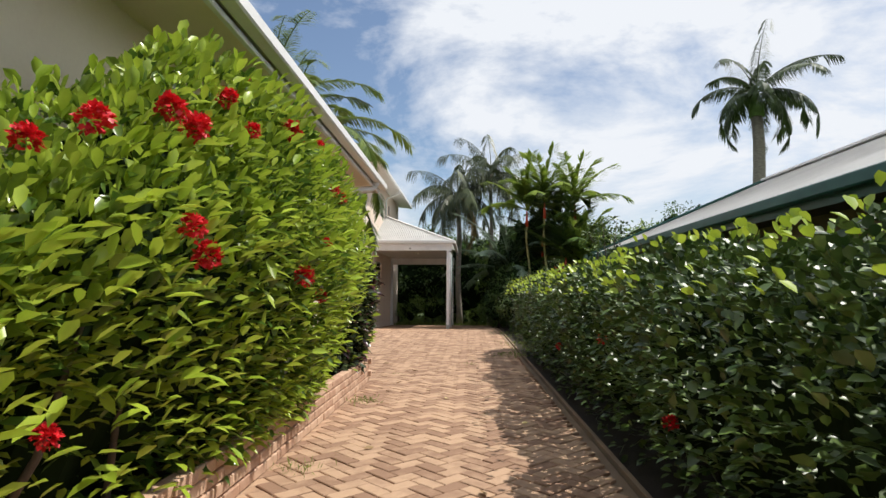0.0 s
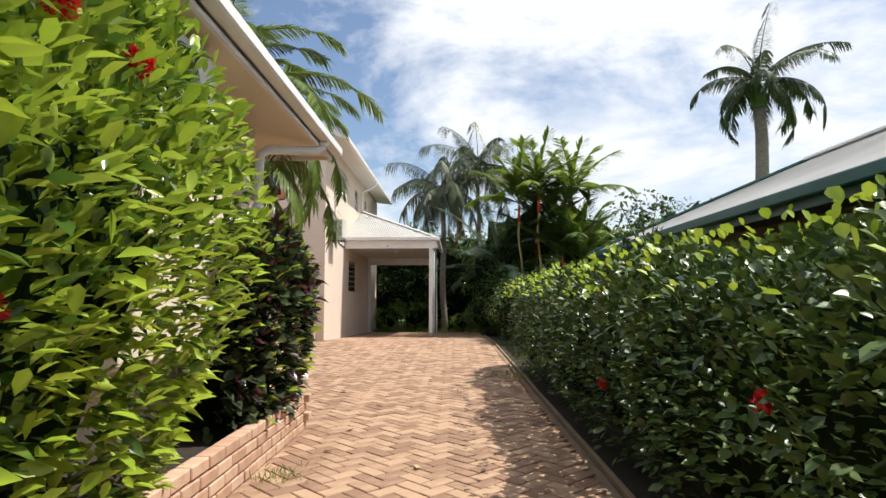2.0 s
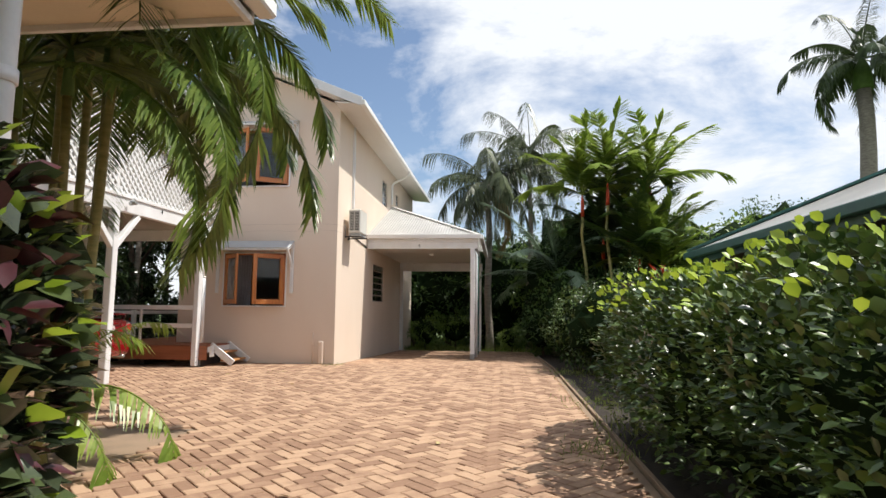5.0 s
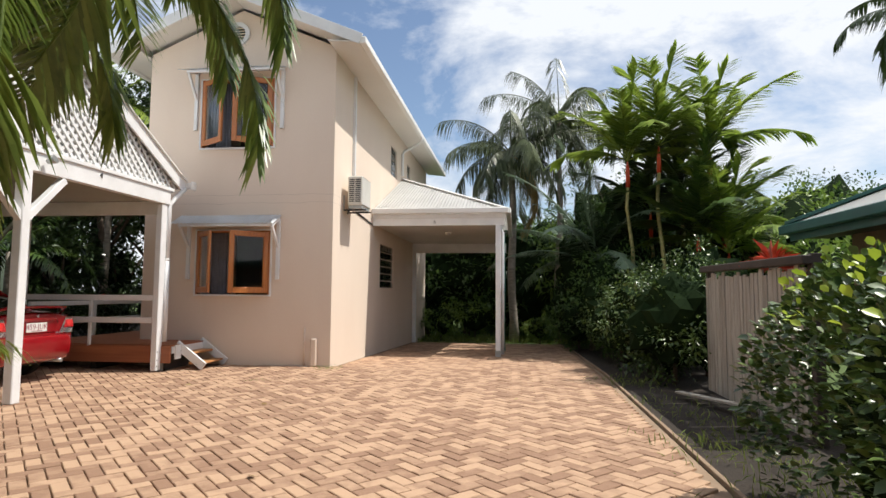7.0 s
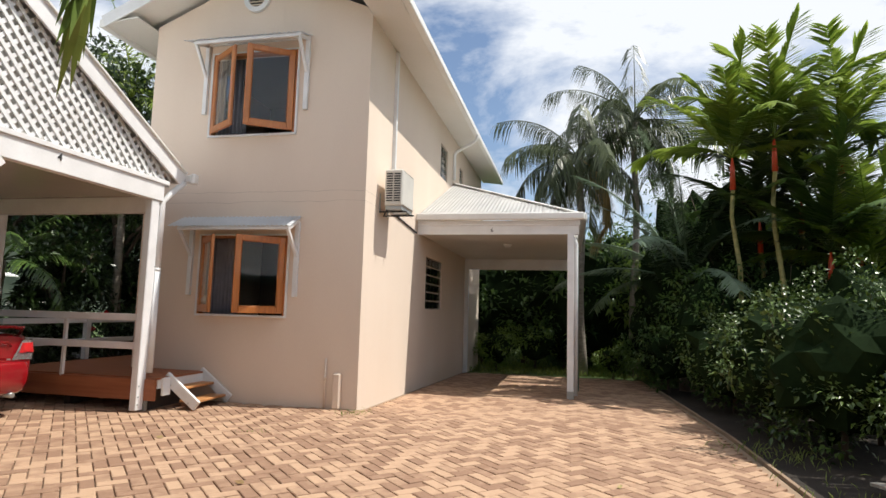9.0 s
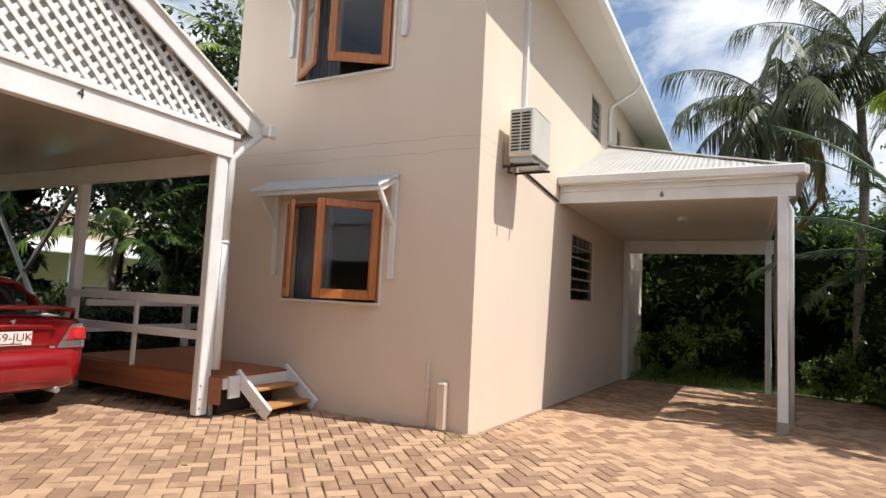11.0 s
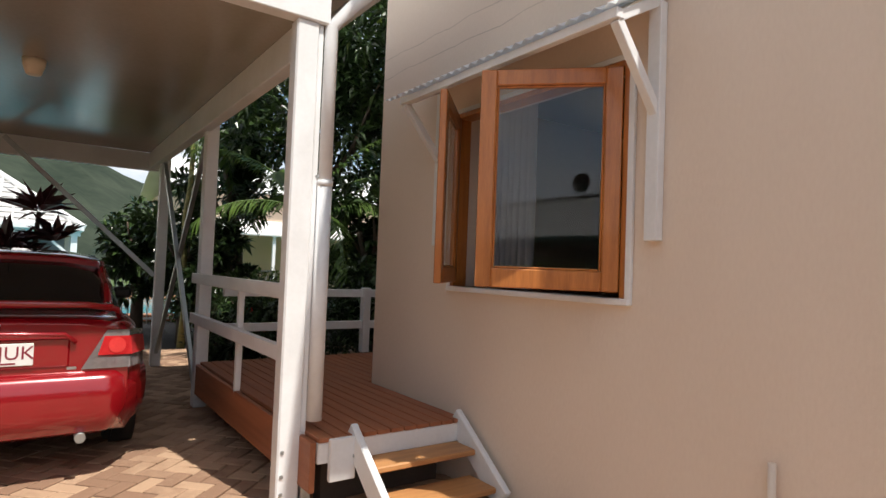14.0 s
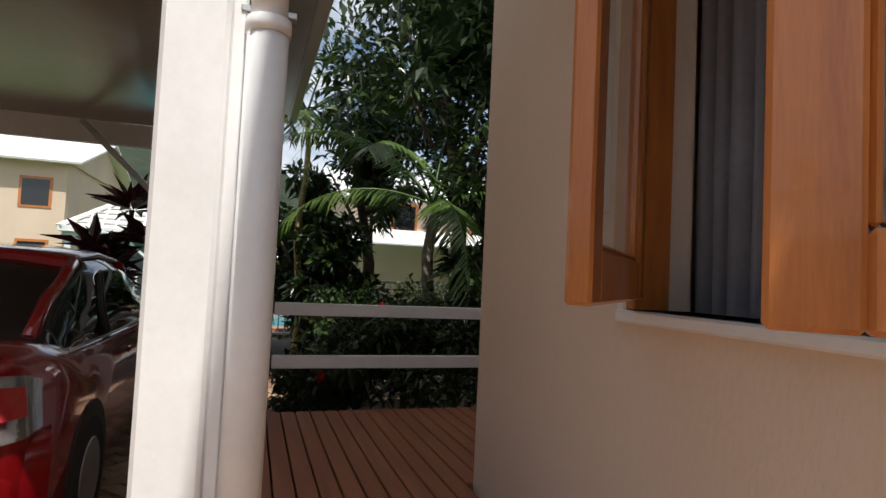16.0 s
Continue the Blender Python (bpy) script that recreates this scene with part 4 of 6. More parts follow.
def clumpy(p, seed, size=0.4, keep=0.3):
    """Which leaves stay, so that a shrub shows tufts with dark pockets between them."""
    r = np.random.default_rng(seed)
    v = np.zeros(len(p))
    for i in range(7):
        d = unit(r.normal(size=3))
        v += np.sin(p @ d * (math.tau / (size * r.uniform(0.6, 1.4))) + r.uniform(0, math.tau))
    return r.random(len(p)) < np.where(v > -0.6, 1.0, keep)


def core(x0, x1, y0, y1, z1, shrink=0.72, tuck=0.0):
    """Filler mass that closes a hedge, near-black in place of inner shade."""
    bm = bmesh.new()
    cx, hx = (x0 + x1) / 2, (x1 - x0) / 2 * shrink
    rows = []
    n = max(3, int((y1 - y0) / 0.25))
    for i in range(n + 1):
        y = y0 + 0.3 + (y1 - y0 - 0.6) * i / n
        end = 0.75 if i in (0, n) else 1.0
        rows.append([bm.verts.new((cx + hx * end * math.copysign(abs(math.cos(a)) ** 0.7, math.cos(a)) * (1 + 0.08 * math.sin(i * 1.7 + k)), y, ground_z(y) + z1 * shrink * end * math.sin(a) ** 0.7 * (1 + 0.06 * math.sin(i * 2.1 + k * 2)))) for k, a in enumerate([math.pi * j / 10 for j in range(11)])])
    for v in bm.verts:
        v.co.x -= tuck * max(0.0, 1 - v.co.z / 1.5)
    for a, b in zip(rows, rows[1:]):
        for k in range(10):
            bm.faces.new((a[k], b[k], b[k + 1], a[k + 1]))
    for r in (rows[0], rows[-1]):
        bm.faces.new(r)
    return bm


def flower_head(parent, at, r, seed):
    rr = np.random.default_rng(seed)
    d = unit(rr.normal(size=(170, 3)) + np.array([0.3, -0.1, 0.5]))
    p = np.array(at) + d * r * rr.uniform(0.35, 0.85, (170, 1))
    me = leaf_mesh("flower_head", p, d + rr.normal(0, 0.6, d.shape), r * 0.42, PETAL, 1.0, 0.1, 0.05)
    return part("flower_head", me, PETAL, parent, "red flower cluster")


# the sunlit flowering shrub at the planter
shrub = thing("flowering_shrub", (-0.7, 3.2, 0.24), "tall bright green shrub with red flower clusters", "shrub")
SX0, SX1, SY0, SY1, SZ = -1.33, -0.04, -0.9, 6.15, 2.45
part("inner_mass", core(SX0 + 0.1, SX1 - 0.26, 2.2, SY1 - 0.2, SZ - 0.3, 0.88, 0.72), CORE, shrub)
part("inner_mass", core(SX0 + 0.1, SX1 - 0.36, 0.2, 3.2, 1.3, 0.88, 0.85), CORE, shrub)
RISE = (0.36, 1.0, 3.3)
p, w = hedge_points(36000, SX0, SX1, SY0, SY1, SZ, 0.04, 3, 0.42, 0.2, tuck=0.72, rise=RISE)
# the foot of the shrub is thin and twiggy
near = np.clip((3.6 - p[:, 1]) / 1.2, 0, 1)
q = (np.random.default_rng(31).random(len(p)) < np.clip((p[:, 2] - 0.3) / 0.8, 1 - 0.85 * near, 1.0)) & clumpy(p, 5, 0.34, 0.7)
p[:, 0] -= 0.55 * near * np.clip(1 - p[:, 2] / 1.5, 0, 1)
p, w = p[q], w[q]
part("leaves", leaf_mesh("leaves", p, w, rng.uniform(0.07, 0.135, len(p)), LEAF_BRIGHT, 0.4, oval=True), LEAF_BRIGHT, shrub)
# Lime leaves over the outer shell brighten it the way sunlight would.
p, w = hedge_points(3600, SX0, SX1 + 0.06, SY0, SY1 + 0.05, SZ + 0.06, 0.04, 3, 0.06, 0.28, tuck=0.72, rise=RISE)
part("new_leaves", leaf_mesh("new_leaves", p, w + np.array([0.2, 0, 0.5]), rng.uniform(0.07, 0.14, len(p)), LEAF_LIME, 0.36, oval=True), LEAF_LIME, shrub, "lime green young and sun-toned leaves")
p, w = hedge_points(40, SX0 + 0.4, SX1 + 0.0, 0.9, 5.2, SZ, 0.0, 8, 0.02, 0.5, tuck=0.72, rise=RISE)
k = 0
for q in p[np.argsort(-p[:, 0])][:22]:
    flower_head(shrub, q, 0.04 + 0.028 * ((k * 7) % 5) / 5, 100 + k)
    k += 1
for i in range(9):
    y = -0.3 + i * 0.65
    part("stem", tube([(-0.85 + 0.1 * math.sin(i * 3), y, 0.2), (-0.75 + 0.12 * math.sin(i * 5), y + 0.05, 0.7), (-0.55 + 0.2 * math.sin(i * 7), y + 0.1, 1.3)], 0.015, 6, taper=[0.02, 0.015, 0.008]), BARK, shrub)

# the dark large-leaved shrub behind it
dark = thing("croton_shrub", (-0.75, 7.9, 0.24), "dark glossy broad-leaved shrub with a few lime leaves", "shrub")
part("inner_mass", core(-1.3, -0.62, 7.3, 8.8, 1.6, 0.75, 0.2), CORE, dark)
p, w = hedge_points(4300, -1.42, -0.42, 7.2, 8.85, 1.8, 0.06, 5, 0.4, 0.3, tuck=0.3)
part("leaves", leaf_mesh("leaves", p, w, rng.uniform(0.09, 0.17, len(p)), LEAF_DARK, 0.58, oval=True), LEAF_DARK, dark)
p, w = hedge_points(210, -1.42, -0.39, 7.2, 8.85, 1.83, 0.06, 5, 0.05, 0.3, tuck=0.3)
part("new_leaves", leaf_mesh("new_leaves", p, w + np.array([0.4, -0.3, 0.5]), rng.uniform(0.09, 0.18, len(p)), LEAF_LIME, 0.5, oval=True), LEAF_LIME, dark, "lime green young and sun-toned leaves")
p, w = hedge_points(600, -1.42, -0.4, 7.2, 8.85, 1.84, 0.06, 6, 0.05, 0.3, tuck=0.3)
part("old_leaves", leaf_mesh("old_leaves", p, w, rng.uniform(0.08, 0.14, len(p)), CORDY, 0.5, oval=True), CORDY, dark, "dark red old leaves")

# the long clipped hedge
hedge = thing("hedge", (2.6, 6, 0), "long dense clipped hedge with a sunlit top", "hedge", "hedges")
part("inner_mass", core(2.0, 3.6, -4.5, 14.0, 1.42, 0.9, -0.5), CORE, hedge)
p, w = hedge_points(92000, 1.46, 3.7, -4.5, 14.1, 1.55, 0.045, 11, 0.28, 0.04, 2.6, tuck=-0.62)
q = clumpy(p, 8, 0.42, 0.3) & (np.random.default_rng(32).random(len(p)) < np.clip((p[:, 2] - 0.1) / 0.6, 0.25, 1.0))
p, w = p[q], w[q]
part("leaves", leaf_mesh("leaves", p, w, rng.uniform(0.045, 0.09, len(p)), LEAF_HEDGE, 0.62, oval=True), LEAF_HEDGE, hedge)
# Lime leaves kept near the top, so its sunlight is put into colour.
p, w = hedge_points(3000, 1.46, 3.7, -4.5, 13.3, 1.61, 0.045, 11, 0.05, 0.9, 2.6, tuck=-0.62)
q = p[:, 2] > 1.25
part("new_leaves", leaf_mesh("new_leaves", p[q], w[q] + np.array([0, 0, 0.6]), rng.uniform(0.045, 0.08, q.sum()), LEAF_LIME, 0.6, oval=True), LEAF_LIME, hedge, "lime green young and sun-toned leaves")
for i, (x, y, z) in enumerate(((1.95, 3.4, 0.62), (1.98, 7.2, 0.66), (2.0, 5.1, 0.9))):
    flower_head(hedge, (x - 0.12, y, z), 0.04, 300 + i)
for i in range(3):
    y, x = 9.3 + i * 0.35, 2.75 + 0.2 * i
    pts = [(x, y, 1.5), (x + 0.05, y + 0.05, 1.9), (x + 0.12 * (i - 1), y, 2.25 + 0.12 * i)]
    part("shoot", tube(pts, 0.01, 5, taper=[0.012, 0.009, 0.004]), BARK, hedge)
    c = np.array(pts[1]) * 0.5 + np.array(pts[2]) * 0.5
    part("shoot_leaves", crown("shoot_leaves", lumps(c, (0.16, 0.16, 0.38), 14, 20 + i), 0.07, 9, 0.075, LEAF_HEDGE, ratio=0.6), LEAF_HEDGE, hedge)


def frond_mesh(root, az, el, length, bend, leaf_len, count, material, seed, twist=0.35, hang=0.5, width=0.022, sweep=1.0):
    """One feather frond: an arching rachis with two ranks of drooping leaflets."""
    r = np.random.default_rng(seed)
    steps = 16
    pts, tans = [np.array(root, float)], []
    for i in range(steps):
        e = el - bend * ((i + 0.5) / steps) ** 1.25
        t = np.array([math.cos(az) * math.cos(e), math.sin(az) * math.cos(e), math.sin(e)])
        tans.append(t)
        pts.append(pts[-1] + t * length / steps)
    tans.append(tans[-1])
    bm = tube([tuple(q) for q in pts], 0.01, 5, taper=[0.022 * (1 - 0.85 * i / steps) * max(0.5, length / 2.5) for i in range(steps + 1)])
    horiz = np.array([-math.sin(az), math.cos(az), 0.0])
    verts, faces = [], []
    for i in range(count):
        s = 0.14 + 0.86 * (i + r.random() * 0.6) / count
        f = s * steps
        k = min(int(f), steps - 1)
        o = pts[k] + (pts[k + 1] - pts[k]) * (f - k)
        t = tans[k]
        prof = (math.sin(min(1.0, s * 1.15 + 0.12) * math.pi) ** 0.6 * 0.85 + 0.15) if s < 0.8 else 0.55 * (1.2 - s) / 0.4 + 0.25
        for sd in (-1, 1):
            L = leaf_len * prof * r.uniform(0.85, 1.1)
            up = np.cross(t, horiz) * -1
            d = unit(horiz * sd + t * (0.55 + 0.5 * s) * sweep - up * (-twist) + r.normal(0, 0.10, 3))
            wv = unit(np.cross(d, np.array([0, 0, 1.0]) + t * 0.3)) * width * (0.7 + 0.3 * prof)
            a = o + d * L * 0.5 + np.array([0, 0, -1]) * L * hang * 0.16
            b = o + d * L * 0.9 + np.array([0, 0, -1]) * L * hang * 0.62
            n0 = len(verts)
            verts += [o - wv * 0.35, o + wv * 0.35, a + wv * 0.5, a - wv * 0.5, b]
            faces += [(n0, n0 + 1, n0 + 2, n0 + 3), (n0 + 3, n0 + 2, n0 + 4)]
    vs = [bm.verts.new(v) for v in verts]
    for f in faces:
        bm.faces.new([vs[i] for i in f])
    me = bpy.data.meshes.new("frond")
    bm.to_mesh(me)
    bm.free()
    me.materials.append(material)
    return me


def palm(at, height, label, fronds, length, leaf_len, count=46, radius=0.09, el=(-0.2, 1.2), bend=(1.2, 1.9), material=None, trunk=None, shaft=None, shaft_len=0.6, seed=1, lean=(0, 0), dry=0, name="palm_tree", hang=0.5, width=0.022, group="palms", az0=0.0, spread=1.0, twist=0.35, sweep=1.0):
    r = random.Random(seed)
    x, y, z = at
    tree = thing(name, at, label, "palm", group)
    top = Vector((x + lean[0], y + lean[1], z + height))
    base = Vector(at) - Vector((0, 0, 0.1))
    pts = [base.lerp(top, i / 8) + Vector((0.05 * math.sin(i + seed), 0.05 * math.cos(i * 1.3 + seed), 0)) * (1 if 0 < i < 8 else 0) for i in range(9)]
    part("trunk", tube(pts, radius, 10, taper=[radius * (1.3 if i == 0 else 1.0 - 0.25 * i / 8) for i in range(9)]), trunk or TRUNK, tree)
    if shaft:
        part("crownshaft", tube([top, top + Vector((0, 0, shaft_len * 0.6)), top + Vector((0, 0, shaft_len))], radius, 10, taper=[radius * 1.05, radius * 0.85, radius * 0.12]), shaft, tree)
        top = top + Vector((0, 0, shaft_len * 0.9))
    for i in range(fronds):
        k = i / max(1, fronds - 1)
        a = az0 + spread * (i * 2.39996 + r.uniform(-0.25, 0.25))
        e = el[0] + (el[1] - el[0]) * k
        b = bend[1] + (bend[0] - bend[1]) * k
        m = FROND_DRY if i < dry else (material or FROND)
        part("frond", frond_mesh(tuple(top), a, e, length * r.uniform(0.85, 1.1), b * r.uniform(0.85, 1.15), leaf_len, count, m, seed * 100 + i, twist, hang, width, sweep), m, tree, "dry brown frond" if i < dry else "")
    return tree


# golden cane clump beside the porch
for i, (x, y, h, n, sd, dry) in enumerate(((-2.95, 11.5, 3.1, 11, 3, 0), (-3.45, 12.0, 4.1, 11, 5, 0), (-3.1, 12.1, 3.5, 12, 7, 0), (-3.25, 11.2, 2.8, 10, 9, 0), (-3.55, 12.4, 4.6, 12, 11, 0), (-2.9, 11.8, 3.8, 13, 13, 0))):
    palm((x, y, 0), h, "golden cane palm with long arching fronds beside porch", n, 3.0, 0.56, 120, 0.05, (0.1, 1.25), (1.5, 2.4), FROND_CANE, CANE, SHAFT_GREEN, 0.5, sd, (0.03 * (i - 2), 0.05), dry, hang=0.38, width=0.032, twist=0.12)
for i, (x, y, sd) in enumerate(((-3.15, 11.0, 33), (-3.1, 11.7, 35))):
    palm((x, y, 0), 0.5, "young golden cane palm sprouting at ground level", 5, 1.5, 0.4, 40, 0.03, (0.4, 1.3), (1.3, 1.8), FROND_LIGHT, CANE, None, 0.3, sd, hang=0.5, width=0.03)

# palms beyond the second carport
palm((0.35, 30.0, ground_z(30)), 6.6, "stout tall palm with drooping ragged fronds", 20, 3.0, 0.8, 70, 0.15, (-0.6, 1.2), (1.0, 1.7), FROND_OLIVE, TRUNK, None, 0.7, 21, (-0.1, 0), 1, hang=1.5, width=0.035)
palm((1.9, 30.6, ground_z(30)), 7.9, "slender tall palm with drooping ragged fronds", 18, 3.0, 0.8, 70, 0.12, (-0.5, 1.3), (1.0, 1.6), FROND_OLIVE, TRUNK, None, 0.7, 22, (0.1, 0), 0, hang=1.5, width=0.035)
palm((2.7, 26.5, ground_z(27)), 2.4, "low silver-green palm with long stiff arching fronds", 22, 3.7, 0.6, 110, 0.18, (0.25, 1.4), (0.7, 1.1), FROND_BLUE, TRUNK, None, 0.3, 23, hang=0.15, width=0.03)
for i, (x, y, h, sd) in enumerate(((3.35, 24.6, 4.2, 41), (4.0, 24.3, 4.5, 42), (5.25, 24.6, 4.5, 43), (4.7, 25.3, 3.4, 44), (3.9, 25.5, 3.0, 45), (5.6, 25.2, 2.6, 48), (5.2, 23.9, 1.8, 52), (4.5, 24.0, 2.2, 54))):
    palm((x, y, ground_z(24)), h, "lipstick palm with red crownshaft and upright fronds", 11, 2.25, 0.8, 48, 0.055, (0.5, 1.5), (0.4, 1.1), FROND if i in (3, 4, 7) else FROND_LIGHT, CANE, SHAFT_RED, 0.75, sd, (0.05 * (i - 2), 0), hang=0.16, width=0.085, group="lipstick palms", twist=0.45, sweep=1.3)
palm((19.2, 37.4, 0), 12.6, "tall royal palm with dark drooping crown", 17, 4.8, 0.95, 84, 0.44, (-0.35, 1.15), (1.0, 2.1), FROND_ROYAL, TRUNK, SHAFT_GREEN, 1.8, 51, hang=1.1, width=0.08, twist=0.3)


def lumpy(centre, size, seed):
    """An uneven filler mass that closes a crown, coloured dark for its inner shade."""
    b = bmesh.new()
    bmesh.ops.create_icosphere(b, subdivisions=3, radius=1.0)
    for v in b.verts:
        k = 1 + 0.45 * noise.noise(v.co * 2.2 + Vector((seed * 3.1, seed, 0))) + 0.2 * noise.noise(v.co * 6 + Vector((seed, 0, 0)))
        v.co = Vector(centre) + Vector((v.co.x * size[0], v.co.y * size[1], v.co.z * size[2])) * k
    return b


def tree(at, height, spread, label, clumps, per, leaf, material=None, seed=1, trunk_r=0.12, name="tree", base=0.3, group="background trees", ratio=0.45, dense=0.0):
    x, y, z = at
    t = thing(name, at, label, "tree", group)
    rr2 = random.Random(seed)
    top = Vector((x + rr2.uniform(-0.4, 0.4), y + rr2.uniform(-0.4, 0.4), z + height * 0.65))
    mid = Vector((x, y, z + height * 0.3))
    part("trunk", tube([(x, y, z - 0.15), mid, top], trunk_r, 9, taper=[trunk_r * 1.3, trunk_r, trunk_r * 0.45]), BARK, t)
    for i in range(5):
        a = i * 1.3 + seed
        e = Vector((x + spread * 0.65 * math.cos(a), y + spread * 0.65 * math.sin(a), z + height * (0.55 + 0.07 * i)))
        part("limb", tube([mid.lerp(top, 0.15 * i), mid.lerp(e, 0.55) + Vector((0, 0, 0.1)), e], 0.04, 6, taper=[trunk_r * 0.55, trunk_r * 0.35, trunk_r * 0.12]), BARK, t)
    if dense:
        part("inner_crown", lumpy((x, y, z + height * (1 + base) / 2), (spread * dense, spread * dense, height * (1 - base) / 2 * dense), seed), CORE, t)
    c = lumps((x, y, z + height * (1 + base) / 2), (spread, spread, height * (1 - base) / 2), clumps, seed)
    part("crown", crown("crown", c, spread * 0.24, per, leaf, material or LEAF_TREE, ratio=ratio), material or LEAF_TREE, t)
    return t


# rounded shrubs by the fence
for i, (x, y, h, s) in enumerate(((2.9, 19.2, 1.9, 0.95), (2.8, 20.5, 1.9, 1.0), (3.2, 21.6, 2.1, 1.0), (2.7, 22.7, 1.7, 0.95), (3.7, 20.2, 2.1, 0.8), (4.1, 21.6, 2.6, 1.0))):
    tree((x, y, ground_z(y)), h, s, "rounded shrub with small glossy leaves by the fence", 70, 55, 0.075, LEAF_HEDGE, 400 + i, 0.03, "shrub", 0.0, "fence shrubs", 0.6, dense=0.72)
# dark belt of trees at the back of the plot
k = 0
for x, y, h, s, m in ((-6.5, 36, 6.2, 2.6, 0), (-3.5, 35.2, 5.6, 2.8, 0), (-0.8, 37.5, 5.8, 2.6, 1), (2.4, 36.5, 5.6, 2.6, 0), (4.6, 33, 5.6, 2.6, 0), (6.8, 30.5, 5.6, 2.6, 0), (8.6, 28.0, 4.8, 2.4, 1), (10.5, 33, 5.4, 2.8, 0), (6.2, 26.8, 4.6, 1.9, 0), (13.5, 36, 4.8, 2.8, 0), (16, 41, 8.2, 3.4, 0), (22, 40, 9.0, 3.6, 1), (28, 39, 9.0, 3.8, 0), (12.5, 30, 5.0, 2.6, 0), (5.6, 27.4, 3.6, 1.7, 0), (7.6, 25.2, 3.2, 1.6, 1), (-9.5, 37, 6.5, 3, 0), (0.4, 32.6, 4.6, 1.9, 0), (-1.6, 33.4, 5.2, 2.2, 0), (2.4, 32.2, 4.5, 1.7, 1)):
    tree((x, y, ground_z(min(y, 34))), h, s, "dense dark green tree at the back of the plot", 130, 46, 0.24, (LEAF_TREE, LEAF_YOUNG)[m], 60 + k, base=0.0, dense=0.8)
    k += 1
# The tallest entries, 5 m and over, are added to shade the carport floor.
for x, y, h, s, m in ((-2.3, 30.6, 1.3, 0.8, 1), (-1.1, 31.2, 1.6, 0.9, 1), (-0.2, 32.2, 1.3, 0.8, 0), (1.2, 29.2, 0.9, 0.55, 1), (2.2, 28.6, 1.6, 1.0, 0), (2.1, 25.6, 1.5, 0.8, 0), (3.2, 24.2, 2.2, 1.0, 0), (3.6, 26.3, 5.8, 1.4, 0), (3.2, 28.3, 6.2, 1.6, 0), (5.2, 29.0, 5.4, 2.0, 0), (3.0, 29.5, 1.7, 1.1, 0), (4.6, 27.6, 1.9, 1.2, 0), (2.6, 24.4, 2.9, 0.9, 0), (2.3, 27.9, 3.4, 1.2, 0), (2.6, 26.9, 5.0, 1.3, 0), (4.3, 25.0, 3.4, 1.2, 0), (5.4, 24.8, 3.2, 1.2, 0), (-3.2, 33.6, 2.4, 1.4, 0), (-0.6, 34.4, 2.4, 1.5, 0), (4.4, 23.4, 1.8, 0.9, 0), (5.4, 22.2, 1.9, 1.0, 0)):
    tree((x, y, ground_z(y)), h, s, "leafy garden growth, in part added for shade", 46, 34, 0.11, (LEAF_TREE, LEAF_YOUNG)[m], 90 + k, 0.03, "garden_shrub", 0.0, "garden shrubs", dense=0.6)
    k += 1


# ---- fence and neighbour on the hedge side ----
fence = thing("fence", (3.15, 17, 0), "weathered grey paling fence with dark top rail", "fence")
rr = random.Random(12)
y = 15.5
while y < 18.35:
    w = rr.uniform(0.075, 0.115)
    z = 1.64 + rr.uniform(-0.05, 0.04)
    b = box(3.14, 3.16, y, y + w, 0.02, z, 0.002)
    bmesh.ops.transform(b, matrix=Matrix.Rotation(rr.uniform(-0.03, 0.03), 4, "X"), verts=b.verts, space=Matrix.Translation((-3.15, -y, -0.8)))
    part("paling", b, GREYWOOD, fence)
    y += w + rr.choice((0.006, 0.012, 0.02, 0.04))
part("top_rail", beam((3.14, 15.4, 1.72), (3.14, 18.45, 1.74), 0.12, 0.09, 0.01), DARKWOOD, fence, "dark weathered top rail")
part("lower_rail", beam((3.19, 15.4, 0.5), (3.19, 18.4, 0.5), 0.04, 0.08), DARKWOOD, fence)
part("brace", beam((3.11, 16.1, 0.1), (3.11, 16.75, 0.85), 0.02, 0.08), GREYWOOD, fence)
for y in (15.45, 18.4):
    part("post", box(3.17, 3.26, y - 0.05, y + 0.05, 0, 1.78), DARKWOOD, fence)
plank = single("plank", beam((2.6, 17.9, 0.05), (3.0, 16.6, 0.12), 0.12, 0.03), GREYWOOD, "loose grey plank lying at the fence foot", "plank")

nb = thing("neighbour_house", (8, 6, 0), "low neighbouring house with white roof and green gutter", "house")
NX, NZ, NY0, NY1, RX, RH = 4.6, 2.45, -8.0, 19.1, 8.4, 4.15
part("wall", box(5.2, 11.6, -7.4, 18.5, 0, 2.5, 0), mat("brown_wall", (0.22, 0.16, 0.10), (0.16, 0.11, 0.07), 0.8), nb)
part("roof", corrugated((NX, NY0, NZ), (NX, NY1, NZ), (RX, NY1 - 3.8, RH), (RX, NY0 + 3.8, RH), 0.2, 0.012), SHEET, nb, "white corrugated roof")
part("roof", solid([(NX, NY1, NZ), (12.2, NY1, NZ), (RX, NY1 - 3.8, RH)], 0.03), SHEET, nb)
part("roof", solid([(RX, NY0 + 3.8, RH), (RX, NY1 - 3.8, RH), (12.2, NY1, NZ), (12.2, NY0, NZ)], 0.03), SHEET, nb)
part("hip_cap", beam((NX, NY1, NZ + 0.03), (RX, NY1 - 3.8, RH + 0.03), 0.22, 0.05), GREENTRIM, nb)
part("ridge_cap", beam((RX, NY0 + 3.8, RH + 0.03), (RX, NY1 - 3.8, RH + 0.03), 0.3, 0.05), SHEET, nb)
